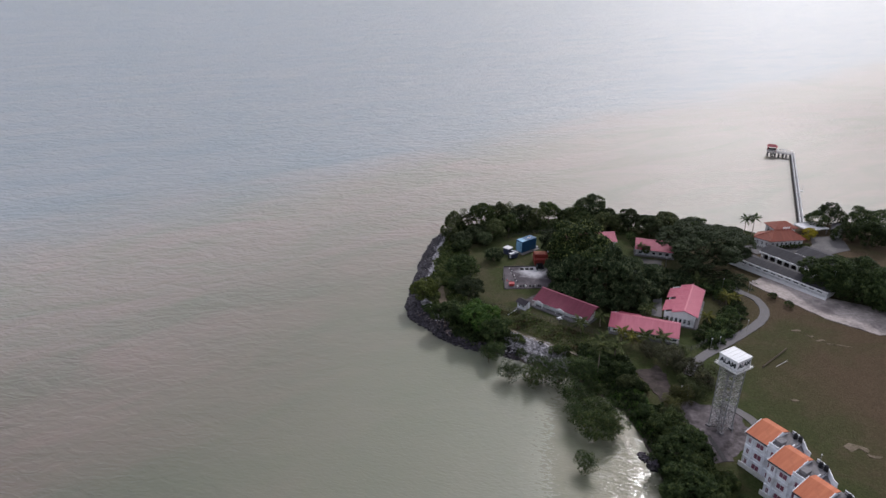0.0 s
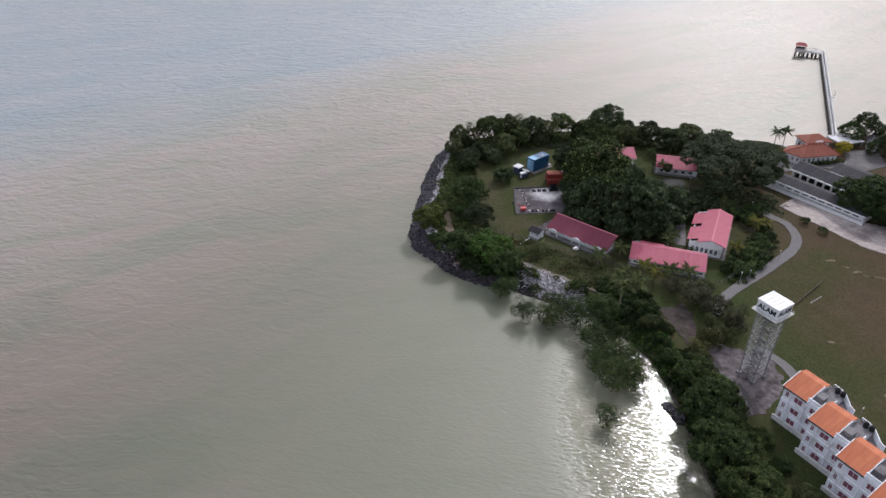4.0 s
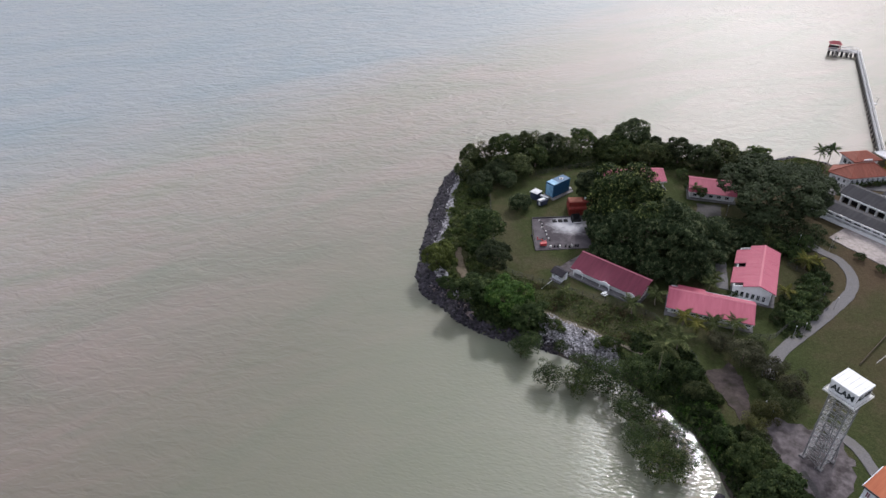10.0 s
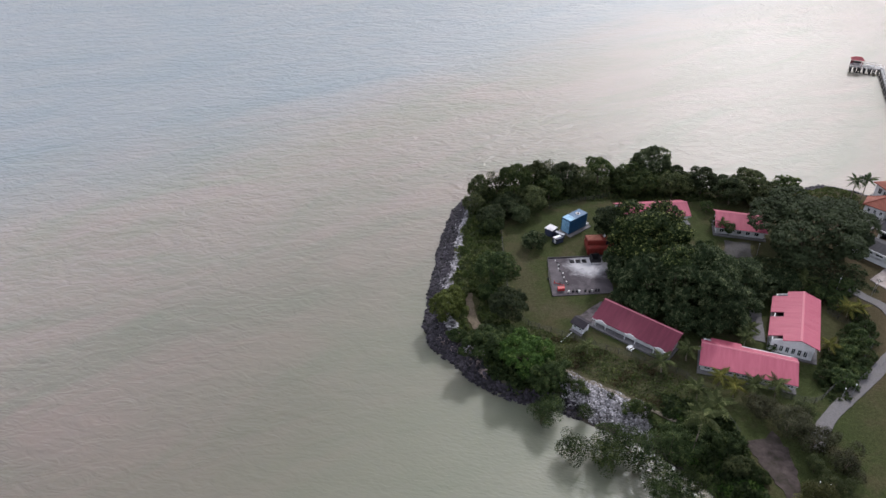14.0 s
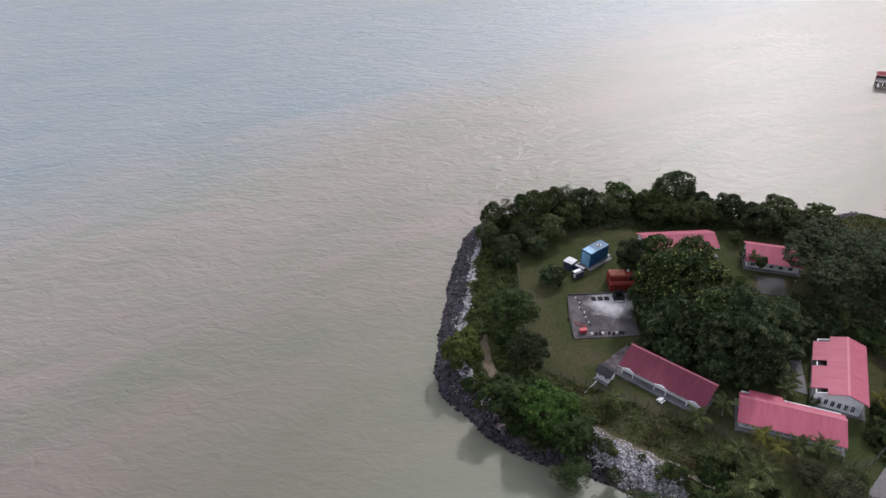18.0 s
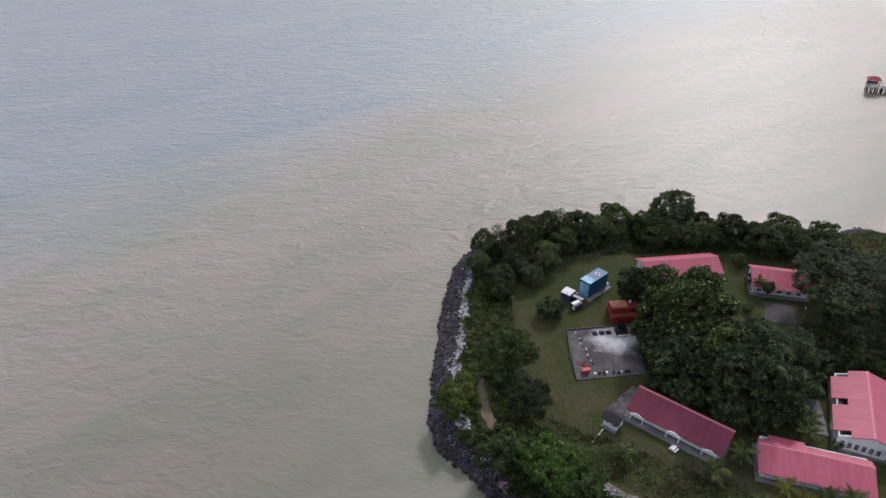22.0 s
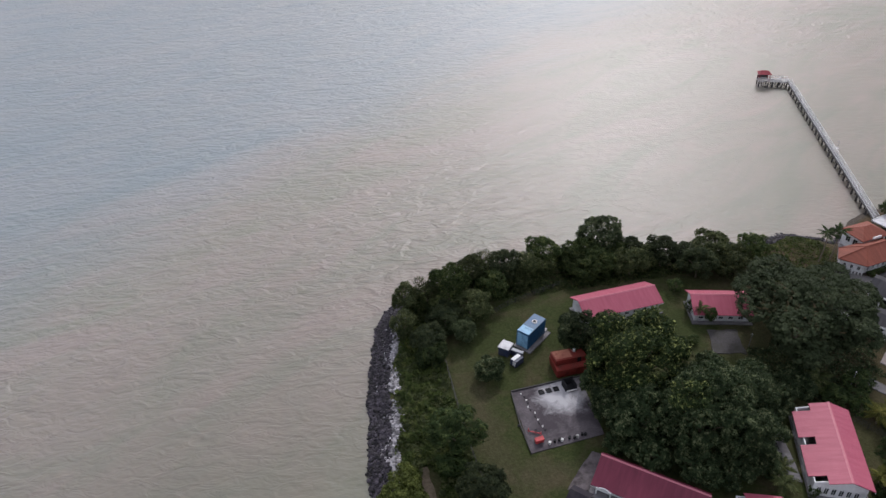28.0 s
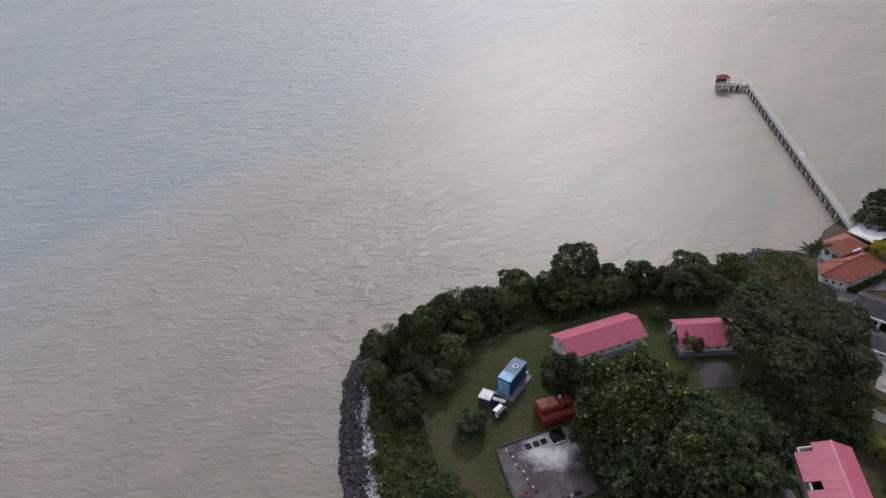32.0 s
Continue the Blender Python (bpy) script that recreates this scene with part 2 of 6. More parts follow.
def ground_material():
    m, n, l, p = nodes_of("rough_grass")
    pos = n.new("ShaderNodeNewGeometry").outputs["Position"]
    fine = noise_tex(n, l, pos, 2.2, 6, 0.7)
    mid = noise_tex(n, l, pos, 0.16, 6, 0.65, 0.4)
    big = noise_tex(n, l, pos, 0.035, 4, 0.6, 0.5)
    grass = ramp(n, l, fine, [(0.25, (0.020, 0.027, 0.009)), (0.5, (0.036, 0.046, 0.015)), (0.78, (0.062, 0.070, 0.026))])
    dry = ramp(n, l, fine, [(0.3, (0.050, 0.040, 0.022)), (0.75, (0.092, 0.073, 0.043))])
    col = mixed(n, l, ramp(n, l, mid, [(0.47, (0, 0, 0)), (0.68, (0.8, 0.8, 0.8))]), grass, dry)
    # the playing field is worn and dry
    sep = n.new("ShaderNodeSeparateXYZ")
    l.new(pos, sep.inputs[0])
    fx = n.new("ShaderNodeMapRange")
    fx.inputs[1].default_value, fx.inputs[2].default_value = 66, 96
    l.new(sep.outputs[0], fx.inputs[0])
    worn = mixed(n, l, 1.0, fx.outputs[0], ramp(n, l, big, [(0.28, (0.05, 0.05, 0.05)), (0.54, (0.95, 0.95, 0.95))]), "MULTIPLY")
    col = mixed(n, l, worn, col, mixed(n, l, ramp(n, l, fine, [(0.3, (0, 0, 0)), (0.7, (1, 1, 1))]), (0.049, 0.034, 0.021), (0.088, 0.061, 0.038)))
    # brown trodden ground along the fence and before the training pad
    wob = noise_tex(n, l, pos, 0.22, 4, 0.65, 0.6)
    tread = []
    for centre, stretch, reach in (((12.4, 187.0, 2.5), (0.30, 0.055, 1.0), 1.6), ((19.5, 175.0, 2.5), (0.16, 0.33, 1.0), 1.6), ((52, 147.5, 2.5), (0.2, 0.3, 1.0), 1.3), ((31, 155.5, 2.5), (0.075, 0.16, 1.0), 1.7)):
        mp = n.new("ShaderNodeMapping")
        mp.vector_type = "TEXTURE"
        mp.inputs["Location"].default_value, mp.inputs["Scale"].default_value = centre, (1 / stretch[0], 1 / stretch[1], 1)
        l.new(pos, mp.inputs[0])
        ln = n.new("ShaderNodeVectorMath")
        ln.operation = "LENGTH"
        l.new(mp.outputs[0], ln.inputs[0])
        k = n.new("ShaderNodeMath")
        k.operation, k.inputs[1].default_value = "MULTIPLY_ADD", 2.2
        l.new(wob, k.inputs[0])
        l.new(ln.outputs["Value"], k.inputs[2])
        r = n.new("ShaderNodeMapRange")
        for i, v in enumerate((reach + 0.9, reach, 0.0, 0.42)):
            r.inputs[i + 1].default_value = v
        l.new(k.outputs[0], r.inputs[0])
        tread.append(r.outputs[0])
    trod = tread[0]
    for more in tread[1:]:
        trod = mixed(n, l, 1.0, trod, more, "ADD")
    col = mixed(n, l, trod, col, ramp(n, l, fine, [(0.3, (0.055, 0.044, 0.028)), (0.75, (0.105, 0.082, 0.056))]))
    # bare mud and sand below the bank
    low = n.new("ShaderNodeMapRange")
    low.inputs[1].default_value, low.inputs[2].default_value = 1.6, 0.6
    l.new(sep.outputs[2], low.inputs[0])
    col = mixed(n, l, low.outputs[0], col, ramp(n, l, fine, [(0.3, (0.045, 0.038, 0.034)), (0.7, (0.10, 0.085, 0.07))]))
    l.new(col, p.inputs["Base Color"])
    p.inputs["Roughness"].default_value, p.inputs["Specular IOR Level"].default_value = 0.95, 0.1
    b = n.new("ShaderNodeBump")
    b.inputs["Strength"].default_value, b.inputs["Distance"].default_value = 0.8, 0.3
    l.new(fine, b.inputs["Height"])
    l.new(b.outputs[0], p.inputs["Normal"])
    return m


def pad_material():
    """Old concrete: soot all over it, and ash washed pale round the fire trays."""
    m, n, l, p = nodes_of("scorched_concrete")
    pos = n.new("ShaderNodeNewGeometry").outputs["Position"]
    fine, mid, big = noise_tex(n, l, pos, 3.0, 5, 0.65), noise_tex(n, l, pos, 0.45, 6, 0.7, 0.6), noise_tex(n, l, pos, 0.17, 4, 0.6, 0.5)
    base = ramp(n, l, fine, [(0.3, (0.075, 0.064, 0.070)), (0.7, (0.150, 0.134, 0.144))])
    soot = mixed(n, l, ramp(n, l, big, [(0.36, (0, 0, 0)), (0.58, (0.85, 0.85, 0.85))]), base, (0.045, 0.037, 0.044))
    d = n.new("ShaderNodeVectorMath")
    d.operation, d.inputs[1].default_value = "DISTANCE", (28.2, 192.0, 2.7)
    l.new(pos, d.inputs[0])
    k = n.new("ShaderNodeMath")
    k.operation, k.inputs[1].default_value = "MULTIPLY_ADD", 9.0
    l.new(mid, k.inputs[0])
    l.new(d.outputs["Value"], k.inputs[2])
    ash = n.new("ShaderNodeMapRange")
    for i, v in enumerate((10.4, 6.2, 0.0, 0.9)):
        ash.inputs[i + 1].default_value = v
    l.new(k.outputs[0], ash.inputs[0])
    l.new(mixed(n, l, ash.outputs[0], soot, (0.46, 0.45, 0.47)), p.inputs["Base Color"])
    p.inputs["Roughness"].default_value, p.inputs["Specular IOR Level"].default_value = 0.85, 0.2
    return m


def glass_material():
    m, n, l, p = nodes_of("window_glass")
    p.inputs["Base Color"].default_value = (0.02, 0.024, 0.028, 1)
    p.inputs["Roughness"].default_value, p.inputs["IOR"].default_value = 0.08, 1.5
    return m


M_WATER, M_GROUND, M_GLASS = water_material(), ground_material(), glass_material()
M_PINK = roof_sheet("pink_roofing", (0.31, 0.058, 0.098), (0.385, 0.086, 0.132), (0.25, 0.054, 0.084))
M_PINK_CAP = surface("pink_ridge", (0.42, 0.13, 0.17), (0.52, 0.19, 0.23), rough=0.5)
M_RED_ROOF = roof_sheet("faded_red_roofing", (0.118, 0.013, 0.033), (0.160, 0.023, 0.048), (0.085, 0.014, 0.026))
M_ORANGE = roof_sheet("orange_roof_tile", (0.36, 0.10, 0.045), (0.47, 0.15, 0.067), (0.27, 0.08, 0.040), 4.0, 0.7)
M_RUST_TILE = roof_sheet("terracotta_roof_tile", (0.17, 0.045, 0.028), (0.24, 0.068, 0.042), (0.12, 0.036, 0.025), 4.0, 0.75)
M_GREY_ROOF = roof_sheet("grey_roofing", (0.026, 0.025, 0.030), (0.044, 0.042, 0.047), (0.075, 0.07, 0.075), 2.0, 0.9)
M_SLATE = surface("dark_slate_roof", (0.014, 0.011, 0.017), (0.027, 0.022, 0.030), (0.034, 0.03, 0.034), 0.8, 5)
M_WHITE = surface("white_painted_wall", (0.60, 0.595, 0.61), (0.72, 0.715, 0.73), (0.40, 0.39, 0.395), 0.35, 3, 0.8, 0.08)
M_CREAM = surface("grey_white_wall", (0.55, 0.54, 0.53), (0.68, 0.67, 0.65), (0.40, 0.38, 0.36), 0.4, 3, 0.85, 0.08)
M_TRIM = surface("white_trim", (0.60, 0.60, 0.61), (0.74, 0.74, 0.75), rough=0.6, bump=0.05)
M_FLATWALL = surface("bright_white_plaster", (0.70, 0.71, 0.76), (0.82, 0.83, 0.87), (0.48, 0.46, 0.46), 0.5, 3, 0.8, 0.08)
M_SHUTTER = surface("maroon_window_panel", (0.16, 0.055, 0.085), (0.24, 0.09, 0.12), rough=0.7, bump=0.05)
M_CONC = surface("weathered_concrete", (0.12, 0.114, 0.12), (0.21, 0.20, 0.205), (0.07, 0.062, 0.068), 0.22, 3, 0.9, 0.3)
M_PAD = pad_material()
M_PALE = surface("washed_concrete", (0.50, 0.49, 0.51), (0.66, 0.65, 0.66), (0.24, 0.22, 0.24), 0.3, 2.5, 0.8, 0.2)
M_ROAD = surface("pale_worn_asphalt", (0.105, 0.099, 0.102), (0.16, 0.150, 0.153), (0.13, 0.118, 0.108), 0.2, 4, 0.92, 0.3)
M_APRON = surface("pinkish_sandy_paving", (0.26, 0.225, 0.21), (0.42, 0.365, 0.345), (0.12, 0.10, 0.10), 0.13, 1.1, 0.95, 0.3)
M_TARMAC = surface("dark_tarmac", (0.07, 0.066, 0.068), (0.12, 0.112, 0.113), (0.18, 0.17, 0.165), 0.1, 3, 0.92, 0.2)
# tarmac darkened to hold the tree shade on the drive; the drain shares it
M_DRIVE = surface("shade_toned_tarmac", (0.040, 0.037, 0.038), (0.075, 0.069, 0.070), (0.036, 0.036, 0.026), 0.3, 3, 0.92, 0.2)
M_DIRT = surface("greyish_bare_earth", (0.056, 0.046, 0.048), (0.155, 0.134, 0.140), (0.026, 0.021, 0.021), 0.33, 0.8, 0.97, 0.5)
M_MUD = surface("brown_bare_soil", (0.030, 0.023, 0.021), (0.075, 0.057, 0.053), (0.022, 0.020, 0.012), 0.35, 1.0, 0.97, 0.5)
M_SAND = surface("trodden_sandy_earth", (0.10, 0.082, 0.066), (0.20, 0.168, 0.138), (0.060, 0.056, 0.030), 0.6, 2.5, 0.97, 0.5)
M_WORN = surface("worn_field_soil", (0.095, 0.074, 0.050), (0.17, 0.135, 0.098), (0.060, 0.052, 0.026), 0.5, 1.6, 0.97, 0.5)
M_BLUE = surface("blue_container_paint", (0.016, 0.066, 0.155), (0.028, 0.098, 0.20), (0.05, 0.11, 0.17), 0.5, 4, 0.5, 0.1, local=True)
M_PALEBLUE = surface("pale_blue_roof_paint", (0.17, 0.34, 0.50), (0.26, 0.45, 0.60), (0.06, 0.14, 0.26), 0.45, 4, 0.55, 0.1, local=True)
M_NAVY = surface("navy_painted_steel", (0.025, 0.032, 0.065), (0.045, 0.058, 0.11), (0.07, 0.07, 0.085), 0.8, 5, 0.5, 0.1)
M_REDPAINT = surface("rust_red_painted_steel", (0.15, 0.018, 0.014), (0.24, 0.035, 0.026), (0.09, 0.022, 0.015), 0.6, 5, 0.6, 0.2)
M_ORANGEDECK = surface("faded_orange_deck", (0.33, 0.12, 0.08), (0.44, 0.18, 0.12), (0.22, 0.06, 0.045), 0.7, 4, 0.7, 0.1)
M_BRIGHTRED = surface("bright_red_paint", (0.42, 0.04, 0.05), (0.55, 0.08, 0.08), (0.25, 0.03, 0.03), 0.8, 5, 0.5, 0.1)
M_CRIMSON = surface("crimson_roof_paint", (0.20, 0.018, 0.03), (0.30, 0.035, 0.05), (0.12, 0.015, 0.02), 0.8, 5, 0.6, 0.1)
M_BLACK = surface("soot_black_steel", (0.008, 0.008, 0.01), (0.02, 0.02, 0.022), rough=0.8)
M_GALV = surface("galvanised_steel", (0.20, 0.20, 0.21), (0.32, 0.32, 0.33), (0.14, 0.13, 0.13), 1.5, 6, 0.6, 0.1, 0.3)
M_DARKSTEEL = surface("dark_weathered_steel", (0.035, 0.032, 0.035), (0.07, 0.065, 0.065), rough=0.7)
M_BARK = surface("grey_bark", (0.075, 0.055, 0.04), (0.17, 0.135, 0.10), fine=4, rough=0.95, bump=0.6)
M_PALMBARK = surface("palm_bark", (0.13, 0.105, 0.08), (0.23, 0.19, 0.15), fine=5, rough=0.95, bump=0.5)
M_ROCK = surface("dark_wet_rock", (0.012, 0.010, 0.014), (0.046, 0.039, 0.050), (0.009, 0.008, 0.010), 0.6, 3, 0.75, 0.5, vary=1.9, island=True)
M_PALEROCK = surface("pale_granite_rubble", (0.15, 0.142, 0.15), (0.37, 0.355, 0.37), (0.06, 0.055, 0.06), 0.8, 3, 0.85, 0.5, vary=1.5, island=True)
M_REDSTONE = surface("reddish_broken_stone", (0.10, 0.072, 0.068), (0.24, 0.185, 0.175), (0.05, 0.04, 0.04), 0.8, 3, 0.85, 0.5, vary=1.3, island=True)
M_PILE = surface("jetty_concrete", (0.40, 0.385, 0.38), (0.54, 0.52, 0.51), (0.26, 0.24, 0.235), 0.3, 3, 0.85, 0.2)
# weedy piles; the dark of their backlit side is put into the colour
M_DARKPILE = surface("weedy_backlit_pile", (0.055, 0.05, 0.05), (0.12, 0.11, 0.105), rough=0.8)
M_SIGN = surface("dark_sign_paint", (0.012, 0.018, 0.022), (0.022, 0.03, 0.034), rough=0.5, bump=0.0)
M_FENCE = surface("weathered_fence_steel", (0.03, 0.03, 0.028), (0.06, 0.058, 0.055), rough=0.7)

L_DARK = foliage("dark_green_leaves", (0.020, 0.033, 0.013), (0.050, 0.074, 0.026), (0.120, 0.146, 0.050))
L_MID = foliage("mid_green_leaves", (0.024, 0.039, 0.014), (0.064, 0.088, 0.031), (0.155, 0.172, 0.060), 0.48)
L_OLIVE = foliage("olive_green_leaves", (0.034, 0.045, 0.020), (0.080, 0.096, 0.041), (0.160, 0.170, 0.074), 0.5)
L_YELLOW = foliage("yellow_green_leaves", (0.050, 0.064, 0.016), (0.135, 0.165, 0.042), (0.29, 0.32, 0.095))
L_BRIGHT = foliage("fresh_green_leaves", (0.018, 0.040, 0.009), (0.052, 0.098, 0.022), (0.14, 0.20, 0.05))
L_BROWN = foliage("brownish_thin_leaves", (0.030, 0.031, 0.018), (0.060, 0.061, 0.034), (0.10, 0.10, 0.056))
L_TAWNY = foliage("yellowish_olive_leaves", (0.040, 0.043, 0.015), (0.092, 0.094, 0.034), (0.17, 0.165, 0.065))
L_PALM = foliage("palm_leaves", (0.035, 0.048, 0.018), (0.095, 0.112, 0.042), (0.21, 0.22, 0.10))
L_PALMY = foliage("yellowing_palm_leaves", (0.06, 0.065, 0.016), (0.14, 0.14, 0.034), (0.25, 0.22, 0.06))
L_SCRUB = foliage("scrub_leaves", (0.030, 0.046, 0.014), (0.078, 0.102, 0.030), (0.150, 0.162, 0.055), patch_scale=0.4)
L_DRY = foliage("dry_reddish_grass", (0.050, 0.040, 0.020), (0.105, 0.080, 0.040), (0.17, 0.14, 0.075), patch_scale=0.4)
L_TIP = foliage("glossy_tipped_leaves", (0.013, 0.022, 0.008), (0.036, 0.055, 0.018), (0.32, 0.34, 0.11), 0.25, 0.72, 1.3)
L_SHORE = foliage("grey_green_leaves", (0.032, 0.046, 0.024), (0.084, 0.106, 0.052), (0.165, 0.188, 0.095), 0.55)
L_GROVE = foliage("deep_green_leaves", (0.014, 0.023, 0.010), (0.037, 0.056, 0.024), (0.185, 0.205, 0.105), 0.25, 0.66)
L_RAIN = foliage("dull_green_leaves", (0.025, 0.034, 0.017), (0.038, 0.051, 0.024), (0.060, 0.074, 0.036), 0.25, 0.72, 0.45)
L_GOLD = foliage("golden_leaves", (0.20, 0.16, 0.015), (0.36, 0.30, 0.03), (0.48, 0.40, 0.06))


# ---- mesh helpers ----
class Builder:
    """Collects solids into one mesh."""

    def __init__(self):
        self.v, self.f = [], []

    def add(self, verts, faces):
        k = len(self.v)
        self.v += [tuple(p) for p in verts]
        self.f += [tuple(i + k for i in face) for face in faces]
        return self

    def box(self, cx, cy, cz, sx, sy, sz, rz=0.0):
        """A box by its centre and full sizes, turned by rz degrees."""
        c, s = math.cos(radians(rz)), math.sin(radians(rz))
        pts = []
        for dz in (-0.5, 0.5):
            for dx, dy in ((-0.5, -0.5), (0.5, -0.5), (0.5, 0.5), (-0.5, 0.5)):
                x, y = dx * sx, dy * sy
                pts.append((cx + c * x - s * y, cy + s * x + c * y, cz + dz * sz))
        return self.add(pts, [(3, 2, 1, 0), (4, 5, 6, 7), (0, 1, 5, 4), (1, 2, 6, 5), (2, 3, 7, 6), (3, 0, 4, 7)])

    def slab(self, ring, z0, z1):
        """An upright prism over a ring of (x, y), counter-clockwise."""
        n = len(ring)
        pts = [(x, y, z0) for x, y in ring] + [(x, y, z1) for x, y in ring]
        return self.add(pts, [tuple(range(n - 1, -1, -1)), tuple(range(n, 2 * n))] + [(i, (i + 1) % n, n + (i + 1) % n, n + i) for i in range(n)])

    def plate(self, quad, thick):
        """A plate: four corners in space as its top, thickened downwards."""
        low = [(x, y, z - thick) for x, y, z in quad]
        return self.add(list(quad) + low, [(0, 1, 2, 3), (7, 6, 5, 4), (0, 4, 5, 1), (1, 5, 6, 2), (2, 6, 7, 3), (3, 7, 4, 0)])

    def rod(self, a, b, r0, r1=None, n=6):
        """A round or square bar from a to b."""
        a, b = Vector(a), Vector(b)
        r1 = r0 if r1 is None else r1
        d = (b - a).normalized()
        u = d.orthogonal().normalized()
        w = d.cross(u)
        pts = []
        for p, r in ((a, r0), (b, r1)):
            for i in range(n):
                t = 2 * math.pi * i / n
                pts.append(p + u * (r * math.cos(t)) + w * (r * math.sin(t)))
        return self.add(pts, [tuple(range(n - 1, -1, -1)), tuple(range(n, 2 * n))] + [(i, (i + 1) % n, n + (i + 1) % n, n + i) for i in range(n)])

    def mesh(self, name, material, smooth=False):
        me = bpy.data.meshes.new(name)
        me.from_pydata(self.v, [], self.f)
        me.materials.append(material)
        if smooth:
            me.polygons.foreach_set("use_smooth", [True] * len(me.polygons))
        me.update()
        return me


def piece(name, me, parent=None, label="", at=None):
    ob = new(name, me)
    if parent is not None:
        ob.parent = parent
    if at is not None:
        ob.matrix_basis = at
    if label:
        ob["label"] = label
    return ob


def part(name, b, material, parent=None, label="", at=None, smooth=False):
    return piece(name, b.mesh(name, material, smooth), parent, label, at)


def thing(name, at, label, category, group="", kind=""):
    ob = new(name)
    ob.matrix_basis = at
    ob.empty_display_size = 0.3
    return tagged(ob, label, category, group, kind)


def holed_wall(b, a, c, z0, z1, thick, holes=()):
    """A wall from a to c (x, y), with openings (from, to, low, high) that go through it."""
    ax, ay = a
    length = math.hypot(c[0] - ax, c[1] - ay)
    ux, uy = (c[0] - ax) / length, (c[1] - ay) / length
    ang = math.degrees(math.atan2(uy, ux))
    cuts = sorted({0.0, length, *(h[0] for h in holes), *(h[1] for h in holes)})
    for s0, s1 in zip(cuts, cuts[1:]):
        gone = sorted((h[2], h[3]) for h in holes if h[0] < (s0 + s1) / 2 < h[1])
        z, spans = z0, []
        for lo, hi in gone:
            spans.append((z, lo))
            z = hi
        spans.append((z, z1))
        for lo, hi in spans:
            if hi - lo > 0.01:
                s = (s0 + s1) / 2
                b.box(ax + ux * s, ay + uy * s, (lo + hi) / 2, s1 - s0, thick, hi - lo, ang)
    return ux, uy, ang


def window(parent, a, ang, s, low, w, h, pane=None, shutter=False):
    """A window in an opening: its frame, and its pane."""
    c, sn = math.cos(radians(ang)), math.sin(radians(ang))
    at = Matrix.Translation((a[0] + c * (s + w / 2), a[1] + sn * (s + w / 2), low)) @ pose(0, 0, 0, 0, 0, ang)
    key = (round(w, 2), round(h, 2), shutter)
    if key not in WINDOW_MESHES:
        f = Builder()
        for x, z, sx, sz in ((0, 0.04, w, 0.08), (0, h - 0.04, w, 0.08), (-w / 2 + 0.04, h / 2, 0.08, h - 0.16), (w / 2 - 0.04, h / 2, 0.08, h - 0.16), (0, h / 2, 0.05, h - 0.16)):
            f.box(x, 0, z, sx, 0.1, sz)
        g = Builder().box(0, 0.02, h / 2, w - 0.16, 0.03, h - 0.16)
        WINDOW_MESHES[key] = (f.mesh("window", M_TRIM), g.mesh("pane", M_SHUTTER if shutter else M_GLASS))
    fm, gm = WINDOW_MESHES[key]
    win = piece("window", fm, parent, at=at)
    piece("pane", gm, win)
    return win


WINDOW_MESHES = {}


# ---- land and water ----
LAND = 2.5
COAST = [(420, -200), (40, -200), (41, -60), (42, 30), (43.4, 75), (43.8, 98), (43.4, 111), (42.4, 120), (40, 127), (36, 133), (30, 139), (22, 144),
         (15, 149), (8, 151), (2, 154), (-3.5, 160.5), (-8.3, 166), (-10, 172), (-9.6, 181), (-8, 195), (-6, 210), (-3, 221.5), (1.5, 229), (10, 235),
         (20, 237), (32, 240), (45, 242), (60, 241), (72, 234), (85, 233), (97, 234), (106, 236), (112, 233), (117, 230), (124, 236), (133, 241),
         (147, 242), (160, 237), (190, 234), (420, 240)]


def coast_ring():
    """The shoreline, rounded between its bends and roughened a little."""
    pts, n, ring = [Vector(p) for p in COAST], len(COAST), []
    for i in range(n):
        a, b, c, d = pts[i - 1], pts[i], pts[(i + 1) % n], pts[(i + 2) % n]
        steps = 1 if (c - b).length > 60 else max(2, int((c - b).length / 1.6))
        for k in range(steps):
            t = k / steps
            p = b if steps == 1 else 0.5 * ((2 * b) + (c - a) * t + (2 * a - 5 * b + 4 * c - d) * t * t + (3 * b - a - 3 * c + d) * t ** 3) if (b - a).length < 60 and (d - c).length < 60 else b.lerp(c, t)
            w = noise.noise_vector(Vector((p[0] * 0.35, p[1] * 0.35, 3.0)))
            ring.append((p[0] + 0.7 * w[0], p[1] + 0.7 * w[1]))
    return np.array(ring)


RING = coast_ring()


def inland(x, y):
    """How far inside the shoreline a place lies, in metres; negative out at sea."""
    x, y = np.atleast_1d(np.asarray(x, float)), np.atleast_1d(np.asarray(y, float))
    best, inside = np.full(x.shape, 1e9), np.zeros(x.shape, bool)
    for (ax, ay), (bx, by) in zip(RING, np.roll(RING, -1, 0)):
        dx, dy = bx - ax, by - ay
        t = np.clip(((x - ax) * dx + (y - ay) * dy) / (dx * dx + dy * dy + 1e-9), 0, 1)
        best = np.minimum(best, np.hypot(x - ax - t * dx, y - ay - t * dy))
        if ay != by:
            cross = ((ay > y) != (by > y)) & (x < (bx - ax) * (y - ay) / (by - ay) + ax)
            inside ^= cross
    return np.where(inside, best, -best)


